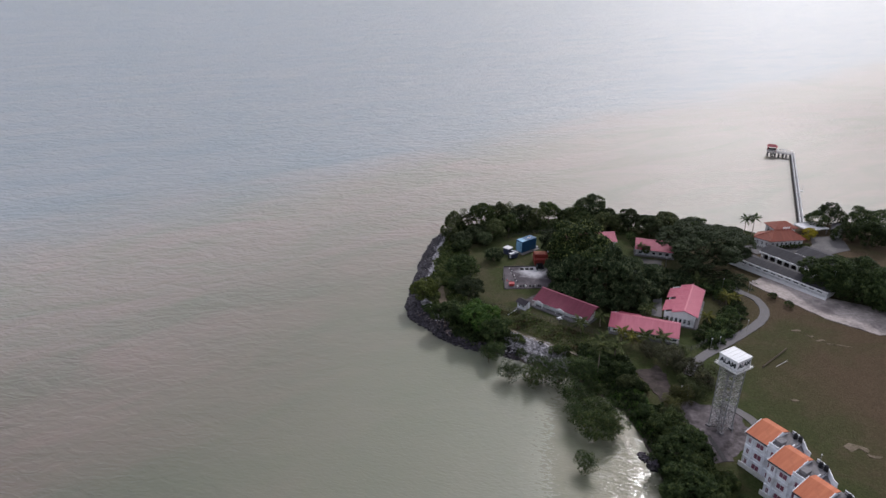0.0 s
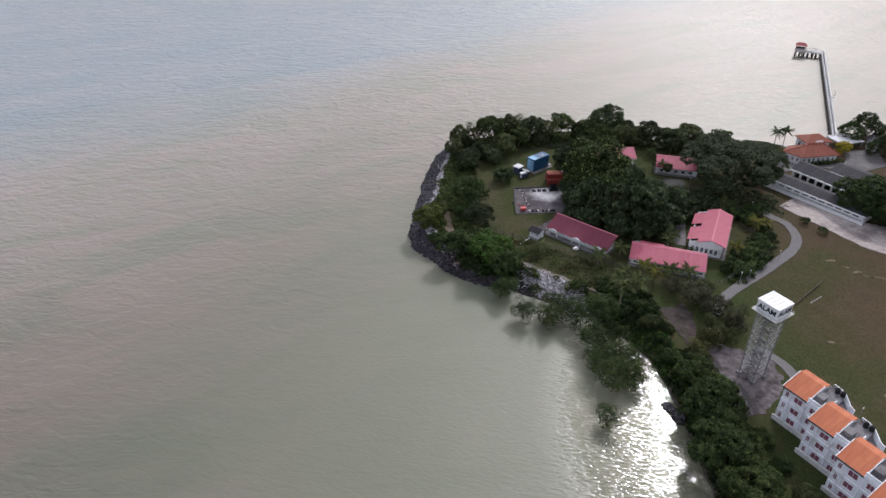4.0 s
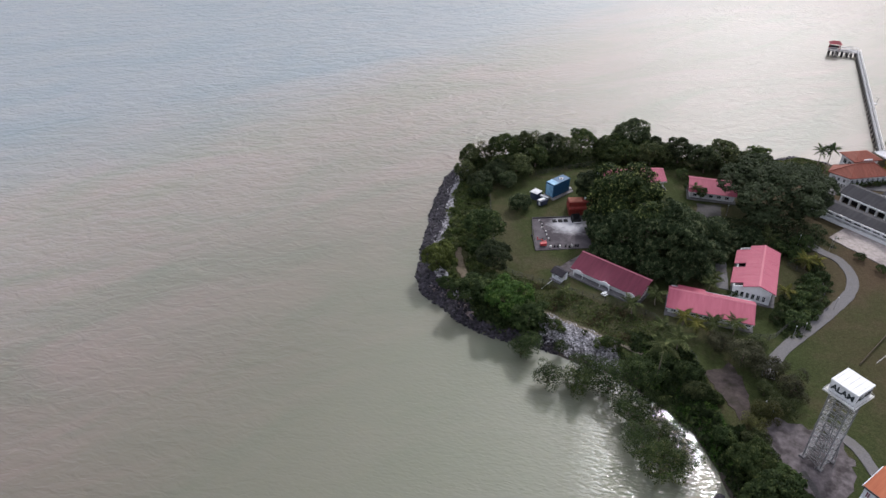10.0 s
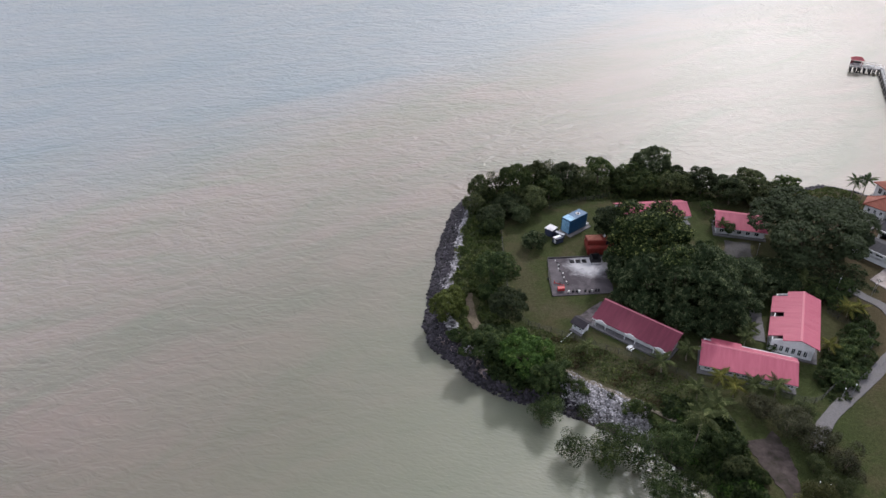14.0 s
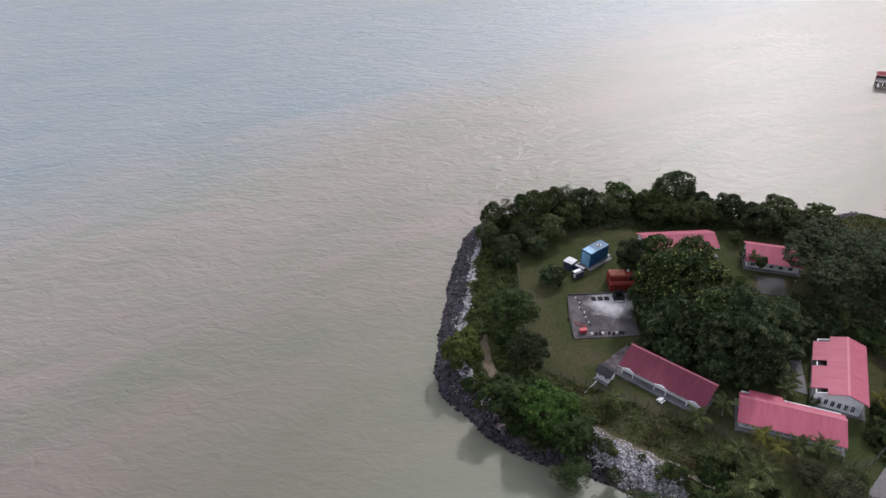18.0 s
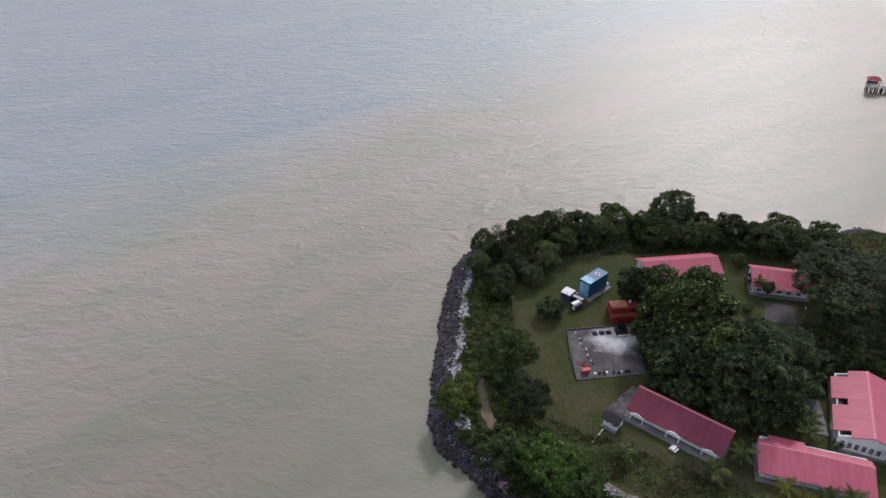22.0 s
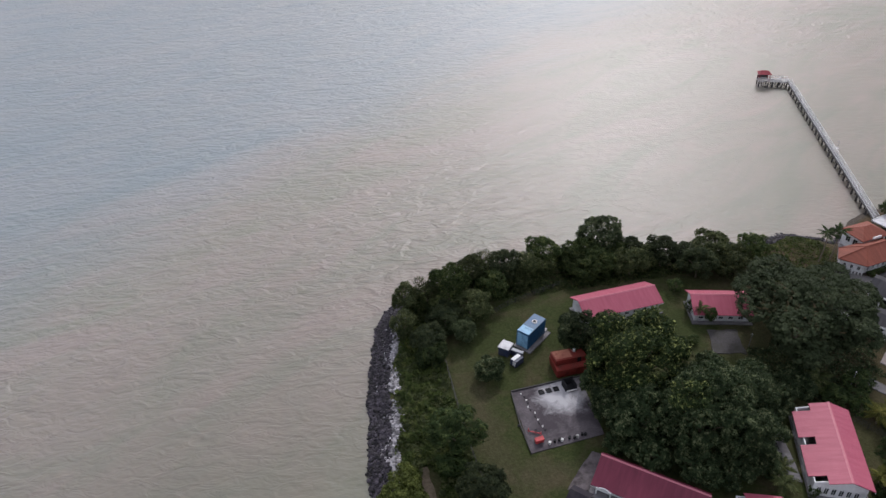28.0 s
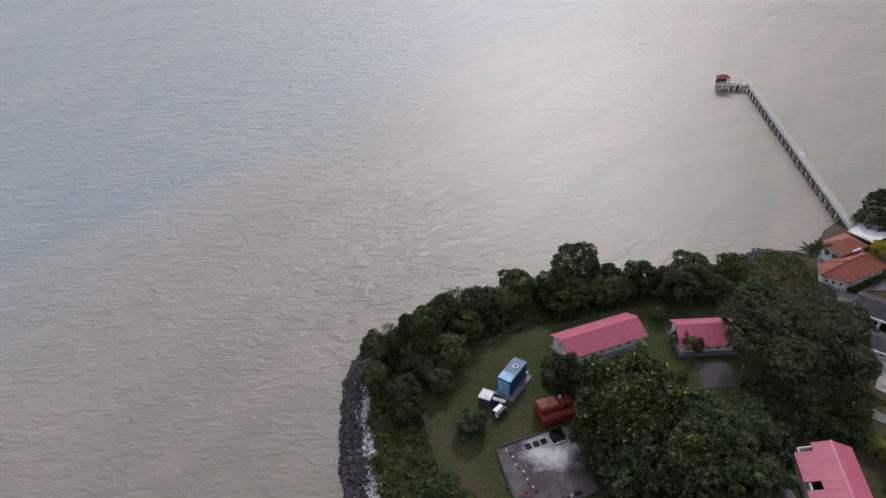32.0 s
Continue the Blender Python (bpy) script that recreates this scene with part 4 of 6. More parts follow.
part("ladder", Builder().rod((1.0, -base_r - 0.5, 0), (0.3, -top_r - 0.3, HT), 0.06, n=5).rod((1.4, -base_r - 0.5, 0), (0.7, -top_r - 0.3, HT), 0.06, n=5), M_GALV, tower)
part("guy_strut", Builder().rod((base_r + 1.0, 0.6, 0), (top_r + 0.1, 0.6, HT * 0.42), 0.07, n=5), M_GALV, tower)
part("platform", Builder().box(0, 0, HT + 0.1, 5.3, 5.3, 0.2), M_CREAM, tower, "pale overhanging platform")
cab = part("cabin", Builder().box(0, 0, HT + 1.25, 4.3, 4.3, 2.1), M_WHITE, tower, "white cabin walls")
part("cabin_roof", Builder().box(0, 0, HT + 2.42, 4.5, 4.5, 0.24), M_TRIM, tower, "white flat roof")
rb = Builder()
for i in range(5):
    rb.box(-1.8 + 0.9 * i, 0, HT + 2.56, 0.06, 4.3, 0.05)
part("roof_rib", rb, M_CREAM, tower)
for k in range(4):
    rl = Builder()
    a, c = ((-2.6, -2.6), (2.6, -2.6), (2.6, 2.6), (-2.6, 2.6))[k], ((2.6, -2.6), (2.6, 2.6), (-2.6, 2.6), (-2.6, -2.6))[k]
    rl.rod((*a, HT + 0.55), (*c, HT + 0.55), 0.03, n=4)
    for q in range(6):
        t = q / 5
        px, py = a[0] + (c[0] - a[0]) * t, a[1] + (c[1] - a[1]) * t
        rl.rod((px, py, HT + 0.2), (px, py, HT + 0.55), 0.025, n=4)
    part("railing", rl, M_GALV, tower)


def lettering(text, at, size, material, parent, name="lettering"):
    cu = bpy.data.curves.new(name, "FONT")
    cu.body, cu.size, cu.align_x, cu.align_y, cu.extrude = text, size, "CENTER", "CENTER", 0.02
    cu.offset = 0.055
    tmp = new(name, cu)
    dep = bpy.context.evaluated_depsgraph_get()
    me = bpy.data.meshes.new_from_object(tmp.evaluated_get(dep))
    bpy.data.objects.remove(tmp)
    me.materials.clear()
    me.materials.append(material)
    return piece(name, me, parent, "dark painted letters", at)


lettering("ALAM", pose(0, -2.18, HT + 1.3, 90, 0, 0), 1.42, M_SIGN, tower)
lettering("ALAM", pose(2.18, 0, HT + 1.3, 90, 0, 90), 1.42, M_SIGN, tower)


# ---- jetty ----
JA, JB = Vector((131.7, 234.4)), Vector((173.0, 332.5))
jd = (JB - JA).normalized()
jn = Vector((-jd[1], jd[0]))
JL = (JB - JA).length
JANG = math.degrees(math.atan2(jd[1], jd[0]))
jetty = thing("jetty", pose(JA[0], JA[1], 0, 0, 0, JANG), "long narrow concrete jetty on paired piles over the sea", "jetty")
JZ = 2.4
part("deck", Builder().box(JL / 2, 0, JZ - 0.15, JL, 1.2, 0.3), M_CONC, jetty, "stained concrete deck")
part("pipe_rack", Builder().box(JL / 2, 0.76, JZ - 0.25, JL, 0.28, 0.22), M_DARKSTEEL, jetty, "dark pipe run along the deck")
n_bent = 26
pile_me = Builder().rod((0, 0, -4.5), (0, 0, 0.9), 0.28, n=8).mesh("pile", M_DARKPILE)
pile_top = Builder().rod((0, 0, 0.9), (0, 0, JZ - 0.6), 0.28, n=8).mesh("pile_head", M_DARKPILE)
cap_me = Builder().box(0, 0, JZ - 0.48, 0.5, 1.7, 0.36).mesh("pile_cap", M_DARKPILE)
for i in range(n_bent):
    s = 1.5 + (JL - 3) * i / (n_bent - 1)
    piece("pile_cap", cap_me, jetty, at=pose(s, 0, 0))
    for side in (-0.6, 0.6):
        p = piece("pile", pile_me, jetty, "wet pile with its backlit shade painted dark", at=pose(s, side, 0))
        piece("pile_head", pile_top, p)
post_me = Builder().box(0, 0, 0.5, 0.09, 0.09, 1.0).mesh("rail_post", M_TRIM)
for side in (-0.54, 0.54):
    part("handrail", Builder().box(JL / 2, side, JZ + 1.0, JL, 0.1, 0.1).box(JL / 2, side, JZ + 0.55, JL, 0.06, 0.06).box(JL / 2, side, JZ + 0.08, JL, 0.09, 0.16), M_TRIM, jetty, "white painted handrail")
    for i in range(34):
        piece("rail_post", post_me, jetty, at=pose(JL * (i + 0.5) / 34, side, JZ))
part("lookout", Builder().box(JL * 0.42, -1.5, JZ - 0.1, 1.6, 1.6, 0.2), M_PILE, jetty, "small side platform")
part("lamp_post", Builder().rod((JL * 0.42, -1.9, JZ), (JL * 0.42, -1.9, JZ + 2.2), 0.06, n=5).box(JL * 0.42, -1.6, JZ + 2.2, 0.2, 0.8, 0.12), M_GALV, jetty)

head = thing("pier_platform", pose(167.0, 334.2, 0, 0, 0, -20), "concrete jetty head on dark piles", "jetty")
part("deck", Builder().box(0.3, 0, JZ - 0.2, 11.6, 3.2, 0.4), M_PILE, head)
for i in range(7):
    for side in (-1.6, 1.6):
        p = piece("pile", pile_me, head, "wet pile with its backlit shade painted dark", at=pose(-5.0 + 1.75 * i, side * 0.85, 0))
        piece("pile_head", pile_top, p)
part("handrail", Builder().box(0.3, -1.5, JZ + 1.0, 11.6, 0.09, 0.09).box(0.3, 1.5, JZ + 1.0, 11.6, 0.09, 0.09), M_TRIM, head)
for i in range(9):
    for side in (-1.5, 1.5):
        piece("rail_post", post_me, head, at=pose(-5.4 + 1.42 * i, side, JZ))
for i in range(4):
    part("fender", Builder().rod((-5.0 + 2.4 * i, -1.8, -1.0), (-5.0 + 2.4 * i, -1.8, JZ), 0.22, n=7), M_BLACK, head, "black rubber fender")

pav = thing("pavilion", pose(163.8, 335.4, JZ, 0, 0, -20), "small open pavilion with a crimson pitched roof on the jetty head", "pavilion")
for sx in (-1.9, 1.9):
    for sy in (-1.4, 1.4):
        part("post", Builder().box(sx, sy, 1.3, 0.2, 0.2, 2.6), M_CRIMSON, pav)
pr = Builder()
apex = [(-1.2, 0, 3.7), (1.2, 0, 3.7)]
c4 = [(-2.5, -2.0, 2.6), (2.5, -2.0, 2.6), (2.5, 2.0, 2.6), (-2.5, 2.0, 2.6)]
pr.add(apex + c4, [(2, 3, 1, 0), (3, 4, 1), (4, 5, 0, 1), (5, 2, 0), (5, 4, 3, 2)])
part("roof", pr, M_CRIMSON, pav, "crimson pitched roof")
part("bench", Builder().box(0, 1.1, 0.45, 3.4, 0.4, 0.1).box(-1.5, 1.1, 0.2, 0.1, 0.4, 0.4).box(1.5, 1.1, 0.2, 0.1, 0.4, 0.4), M_CREAM, pav)
part("wall_panel", Builder().box(0, 1.45, 0.6, 3.6, 0.08, 1.6), M_DARKSTEEL, pav)
gw = thing("gangway", pose(168.2, 333.8, JZ, 0, 0, -20), "grey steel boarding gangway on the jetty head", "gangway")
part("ramp", Builder().plate([(-2.2, -0.5, 0.25), (2.2, -0.5, 0.9), (2.2, 0.5, 0.9), (-2.2, 0.5, 0.25)], 0.12), M_GALV, gw)
for sy in (-0.5, 0.5):
    part("handrail", Builder().rod((-2.2, sy, 1.2), (2.2, sy, 1.9), 0.05, n=4).rod((-2.2, sy, 0.2), (-2.2, sy, 1.2), 0.05, n=4).rod((2.2, sy, 0.2), (2.2, sy, 1.9), 0.05, n=4), M_GALV, gw)


# ---- jetty terminal with its hipped tile roofs ----
def hip_roof(x0, x1, y0, y1, z, rise, inset):
    b = Builder()
    ym = (y0 + y1) / 2
    v = [(x0, y0, z), (x1, y0, z), (x1, y1, z), (x0, y1, z), (x0 + inset, ym, z + rise), (x1 - inset, ym, z + rise)]
    b.add(v + [(x, y, zz - 0.18) for x, y, zz in v[:4]], [(0, 1, 5, 4), (1, 2, 5), (2, 3, 4, 5), (3, 0, 4), (0, 6, 7, 1), (1, 7, 8, 2), (2, 8, 9, 3), (3, 9, 6, 0), (9, 8, 7, 6)])
    return b


def block(b, x0, x1, y0, y1, z0, z1, holes=(), left=()):
    holed_wall(b, (x0, y0), (x1, y0), z0, z1, 0.25, holes)
    holed_wall(b, (x1, y1), (x0, y1), z0, z1, 0.25)
    holed_wall(b, (x0 + 0.12, y1 - 0.12), (x0 + 0.12, y0 + 0.12), z0, z1, 0.25, left)
    holed_wall(b, (x1 - 0.12, y0 + 0.12), (x1 - 0.12, y1 - 0.12), z0, z1, 0.25)
    return b


term = thing("terminal_building", pose(110.3, 213.0, LAND, 0, 0, 10), "white jetty terminal with stepped terracotta hipped roofs", "building")
tb = Builder()
# the seaward end is splayed: walls follow a five-sided plan
PLAN = [(0.4, 0.5), (12.6, 0.5), (12.8, 6.6), (0.6, 7.2), (-2.6, 4.6)]
holes = spaced(7, 0.8, 1.65, 0.8, 0.7, 1.9)
left = spaced(3, 0.7, 1.5, 0.7, 0.7, 1.8)
for k in range(5):
    holed_wall(tb, PLAN[k], PLAN[(k + 1) % 5], 0, 2.75, 0.22, holes if k == 0 else left if k == 4 else ())
part("wall", tb, M_WHITE, term)
for s0, s1, lo, hi in holes:
    window(term, PLAN[0], 0, s0, lo, s1 - s0, hi - lo)
for s0, s1, lo, hi in left:
    window(term, PLAN[4], math.degrees(math.atan2(PLAN[0][1] - PLAN[4][1], PLAN[0][0] - PLAN[4][0])), s0, lo, s1 - s0, hi - lo)
EAVE = [(0.0, -0.4, 2.8), (13.4, -0.4, 2.8), (13.6, 7.4, 2.8), (0.3, 8.1, 2.8), (-3.5, 4.7, 2.8), (3.6, 3.6, 5.2), (9.4, 3.6, 5.2)]
rb5 = Builder().add(EAVE + [(x, y, z - 0.18) for x, y, z in EAVE[:5]], [(0, 1, 6, 5), (1, 2, 6), (2, 3, 5, 6), (3, 4, 5), (4, 0, 5), (0, 7, 8, 1), (1, 8, 9, 2), (2, 9, 10, 3), (3, 10, 11, 4), (4, 11, 7, 0), (11, 10, 9, 8, 7)])
part("roof", rb5, M_RUST_TILE, term)
for k, e in ((0, 5), (4, 5), (3, 5), (1, 6), (2, 6)):
    part("hip_cap", Builder().rod(EAVE[k], EAVE[e], 0.13, n=5), M_RUST_TILE, term)
part("ridge_cap", Builder().rod(EAVE[5], EAVE[6], 0.16, n=5), M_RUST_TILE, term)
up = Builder()
block(up, 6.2, 13.8, 6.9, 12.2, 0, 4.2, (), spaced(2, 0.8, 2.0, 1.3, 1.6, 3.2))
part("wall", up, M_WHITE, term)
for s0, s1, lo, hi in spaced(2, 0.8, 2.0, 1.3, 1.6, 3.2):
    window(term, (6.32, 12.08), -90, s0, lo, s1 - s0, hi - lo)
part("roof", hip_roof(5.5, 14.6, 6.2, 12.9, 4.25, 1.7, 3.4), M_RUST_TILE, term)
part("gable_screen", Builder().box(9.6, 6.0, 4.7, 2.6, 0.25, 0.5), M_TRIM, term, "white plastered coping")
for i in range(8):
    part("wall_buttress", Builder().box(-3.3 + 0.42 * i, 3.9 - 0.55 * i, 0.3, 0.8, 0.2, 0.6, 35), M_CREAM, term)
part("plinth", Builder().slab([(0.1, 0.1), (12.9, 0.1), (13.6, 12.4), (6.0, 12.4), (0.4, 7.6), (-3.0, 4.7)], -0.1, 0.2), M_CONC, term)
cv = thing("canopy", pose(132.0, 229.0, LAND, 0, 0, 16), "flat white entrance canopy at the jetty root", "canopy")
part("roof", Builder().box(0, 0, 2.1, 9.0, 7.0, 0.25), M_PALE, cv)
for sx in (-4.1, 0, 4.1):
    for sy in (-3.1, 3.1):
        part("post", Builder().box(sx, sy, 1.0, 0.2, 0.2, 2.0), M_GALV, cv)
part("kerb", Builder().box(0, -3.4, 2.3, 9.0, 0.15, 0.2).box(0, 3.4, 2.3, 9.0, 0.15, 0.2), M_TRIM, cv)
sg = thing("gatehouse", pose(140.5, 227.5, LAND, 0, 0, 60), "low grey roofed shed beside the canopy", "shed")
part("wall", block(Builder(), -4, 4, -1.4, 1.4, 0, 2.2), M_WHITE, sg)
part("roof", Builder().plate([(-4.4, -1.9, 2.3), (4.4, -1.9, 2.3), (4.4, 0, 2.9), (-4.4, 0, 2.9)], 0.12).plate([(4.4, 1.9, 2.3), (-4.4, 1.9, 2.3), (-4.4, 0, 2.9), (4.4, 0, 2.9)], 0.12), M_GREY_ROOF, sg)


# ---- long grey-roofed teaching blocks ----
def grey_block(x, y, ang, L, D, eave, rise, arcade, label):
    g = thing("teaching_block", pose(x, y, LAND, 0, 0, ang), label, "building", "long low grey-roofed buildings")
    w = Builder()
    n = int(L / 2.4)
    holes = tuple((0.5 + 2.4 * i, 2.3 + 2.4 * i, 0.9, 2.1) for i in range(n)) if not arcade else tuple((0.4 + 2.4 * i, 2.2 + 2.4 * i, 0.0, 2.2) for i in range(n))
    block(w, 0, L, 0, D, 0, eave - 0.05, holes)
    part("wall", w, M_WHITE, g)
    for s0, s1, lo, hi in holes:
        if arcade:
            # black board added behind each arch to paint the shade inside the arcade
            part("opening", Builder().box((s0 + s1) / 2, 1.4, hi / 2, s1 - s0 + 0.6, 0.1, hi), M_BLACK, g, "black panel standing in for the shade of the recess")
        else:
            window(g, (0, 0), 0, s0, lo, s1 - s0, hi - lo)
    r = Builder()
    r.plate([(-0.6, -1.0, eave), (L + 0.6, -1.0, eave), (L + 0.6, D / 2, eave + rise), (-0.6, D / 2, eave + rise)], 0.14)
    part("roof", r, M_GREY_ROOF, g)
    r = Builder().plate([(L + 0.6, D + 0.8, eave), (-0.6, D + 0.8, eave), (-0.6, D / 2, eave + rise), (L + 0.6, D / 2, eave + rise)], 0.14)
    part("roof", r, M_GREY_ROOF, g)
    part("fascia", Builder().box(L / 2, -1.05, eave - 0.2, L + 1.2, 0.14, 0.42), M_TRIM, g, "white fascia beam")
    part("gutter", Builder().box(-0.62, D / 2, eave - 0.1, 0.12, D + 1.4, 0.24), M_TRIM, g)
    for i in range(n + 1):
        part("column", Builder().box(0.3 + 2.4 * i, -0.95, (eave - 0.4) / 2, 0.22, 0.22, eave - 0.4), M_TRIM, g)
    return g


front = grey_block(93.6, 201.0, -52.8, 30.0, 5.0, 2.7, 0.9, False, "long low building with a grey roof and white screen wall")
part("screen_wall", Builder().box(17.0, -1.3, 0.525, 27.0, 0.15, 1.05), M_TRIM, front, "white screen wall")
part("coping", Builder().box(17.0, -1.3, 1.775, 27.0, 0.15, 0.35), M_TRIM, front, "white coping beam")
for i in range(13):
    part("pier", Builder().box(3.75 + 2.2 * i, -1.3, 1.325, 0.3, 0.15, 0.55), M_TRIM, front)
part("low_wall", Builder().box(1.35, -1.3, 0.8, 4.3, 0.15, 1.6), M_TRIM, front)
grey_block(104.4, 204.6, -55.3, 17.0, 6.6, 2.9, 1.5, True, "low building with a dark grey roof and white arcade")
grey_block(115.5, 203.8, -55.3, 14.0, 7.5, 2.8, 1.3, True, "low building with a mottled grey roof behind the arcade")


# ---- fire training ground ----
PZ = LAND + 0.13
pad = part("pavement", Builder().slab([(18.6, 179.8), (32.5, 181.2), (33.5, 195.6), (19.2, 194.5)], LAND - 0.3, PZ), M_PAD)
tagged(pad, "scorched and stained concrete training pad", "pavement", kind="structure")
kerb = thing("low_wall", pose(0, 0, 0), "low dark kerb wall edging the training pad", "low wall", kind="structure")
for a, c in (((19.2, 194.6), (33.5, 195.7)), ((18.5, 186.2), (19.2, 194.4)), ((18.0, 186.2), (18.4, 186.2)), ((18.5, 179.7), (18.5, 186.1))):
    kb = Builder()
    holed_wall(kb, a, c, LAND, PZ + 0.3, 0.18)
    part("kerb", kb, M_DARKSTEEL, kerb)
for i, (x, y) in enumerate(((24.8, 193.2), (26.3, 193.3), (27.8, 193.4))):
    tray = thing("fire_tray", pose(x, y, PZ, 0, 0, 4), "square soot-black steel fire tray on the training pad", "fire tray", "row of fire trays")
    part("tray_floor", Builder().box(0, 0, 0.06, 0.9, 0.9, 0.05), M_BLACK, tray)
    for k in range(4):
        part("rim", Builder().box(0, -0.48, 0.13, 1.02, 0.06, 0.22), M_BLACK, tray, at=pose(0, 0, 0, 0, 0, 90 * k))
rig = thing("burn_box", pose(30.4, 193.3, PZ, 0, 0, 6), "open-fronted soot-black steel burn box", "fire rig")
part("wall_panel", Builder().box(0, 1.0, 0.85, 2.2, 0.1, 1.7), M_BLACK, rig)
part("wall_panel", Builder().box(-1.05, 0, 0.85, 0.1, 2.0, 1.7), M_BLACK, rig)
part("wall_panel", Builder().box(1.05, 0, 0.7, 0.1, 2.0, 1.4), M_BLACK, rig)
part("grate", Builder().box(0, -0.1, 0.2, 2.0, 1.7, 0.08), M_BLACK, rig)
part("sill", Builder().box(0, -1.05, 0.25, 2.2, 0.16, 0.2), M_PALE, rig, "pale ash-covered sill")
cart = thing("hose_cart", pose(20.6, 181.9, PZ, 0, 0, 8) @ Matrix.Scale(0.8, 4), "bright red hose box standing on the pad", "hose box")
part("body", Builder().box(0, 0, 0.55, 1.9, 0.9, 0.8), M_BRIGHTRED, cart)
part("lid", Builder().plate([(-1.0, -0.5, 1.05), (1.0, -0.5, 1.05), (1.0, 0.5, 1.2), (-1.0, 0.5, 1.2)], 0.1), M_BRIGHTRED, cart)
for sx in (-0.7, 0.7):
    part("foot", Builder().box(sx, 0, 0.08, 0.15, 0.8, 0.16), M_BLACK, cart)
hoses = thing("pipe_valves", pose(20.2, 183.6, PZ, 0, 0, 0), "red pipework with valves on the pad", "pipework")
part("pipe", Builder().rod((-0.8, 0.9, 0.3), (1.2, -0.2, 0.3), 0.09).rod((0.4, 0.3, 0.0), (0.4, 0.3, 0.8), 0.08), M_BRIGHTRED, hoses)
part("pipe", Builder().rod((-0.8, 0.9, 0.0), (-0.8, 0.9, 0.9), 0.08).rod((1.2, -0.2, 0.0), (1.2, -0.2, 0.7), 0.08), M_BRIGHTRED, hoses)
part("hand_wheel", Builder().rod((0.4, 0.3, 0.8), (0.4, 0.3, 0.86), 0.25, n=10), M_BLACK, hoses)
rng = random.Random(5)
drum_body = Builder().rod((0, 0, 0), (0, 0, 0.5), 0.24, n=10).rod((0, 0, 0.5), (0, 0, 0.53), 0.26, n=10)
drum_dark = drum_body.mesh("drum", M_BLACK)
drum_pale = drum_body.mesh("drum", M_CREAM)
for i in range(9):
    d = piece("drum", drum_dark if i % 3 else drum_pale, at=pose(22.2 + 0.9 * i + rng.uniform(-0.3, 0.3), 181.0 + 0.1 * i + rng.uniform(-0.25, 0.25), PZ))
    tagged(d, "soot-black oil drum on the pad" if i % 3 else "pale grey drum on the pad", "drum", "drums along the pad edge")
for i in range(12):
    k = piece("kerb_block", Builder().box(0, 0, 0.15, 0.5, 0.3, 0.3).mesh("kerb_block", M_BLACK if i % 2 else M_CREAM), at=pose(21.0 + 0.12 * i + rng.uniform(-0.3, 0.3), 193.6 - 0.85 * i, PZ, 0, 0, rng.uniform(0, 90)) @ Matrix.Diagonal((0.7, 0.7, 0.6, 1)))
    tagged(k, "loose kerb block on the pad", "block", "line of loose blocks")

# blue container with its painted roof
box = thing("shipping_container", pose(27.5, 208.3, LAND + 0.1, 0, 0, 40), "tall blue steel training container with a pale roof patch", "container")
CL, CW, CH = 6.6, 2.8, 3.9
cb = Builder().box(0, 0, CH / 2 + 0.1, CL - 0.1, CW - 0.1, CH - 0.2)
part("body", cb, M_BLUE, box)
for i in range(20):
    xx = -CL / 2 + 0.3 + (CL - 0.6) * i / 19
    part("corrugation", Builder().box(xx, -CW / 2 + 0.02, CH / 2 + 0.1, 0.12, 0.08, CH - 0.5), M_BLUE, box)
    part("corrugation", Builder().box(xx, CW / 2 - 0.02, CH / 2 + 0.1, 0.12, 0.08, CH - 0.5), M_BLUE, box)
for sx in (-1, 1):
    for sy in (-1, 1):
        part("corner_post", Builder().box(sx * (CL / 2 - 0.08), sy * (CW / 2 - 0.08), CH / 2 + 0.1, 0.18, 0.18, CH), M_BLUE, box)
part("roof", Builder().box(0, 0, CH + 0.12, CL, CW, 0.1), M_BLUE, box)
part("roof_patch", Builder().box(-CL / 2 + 1.1, 0, CH + 0.18, 2.1, CW - 0.1, 0.03), M_PALEBLUE, box, "pale blue painted roof panel")
hatch = part("roof_hatch", Builder().rod((1.0, -0.1, CH + 0.17), (1.0, -0.1, CH + 0.34), 0.55, n=14), M_TRIM, box, "round white roof hatch")
part("hatch_cover", Builder().rod((1.0, -0.1, CH + 0.34), (1.0, -0.1, CH + 0.38), 0.38, n=14), M_DARKSTEEL, hatch)
part("door", Builder().box(-CL / 2 - 0.02, 0.62, CH / 2, 0.06, 1.15, CH - 0.6), M_PALEBLUE, box)
part("door", Builder().box(-CL / 2 - 0.02, -0.62, CH / 2, 0.06, 1.15, CH - 0.6), M_PALEBLUE, box)
part("plinth", Builder().box(0.2, -0.3, 0.0, CL + 1.6, CW + 1.3, 0.24), M_CONC, box, "pale concrete base")
part("step_block", Builder().box(CL / 2 + 0.9, -0.8, 0.25, 0.9, 0.9, 0.4), M_PALE, box)

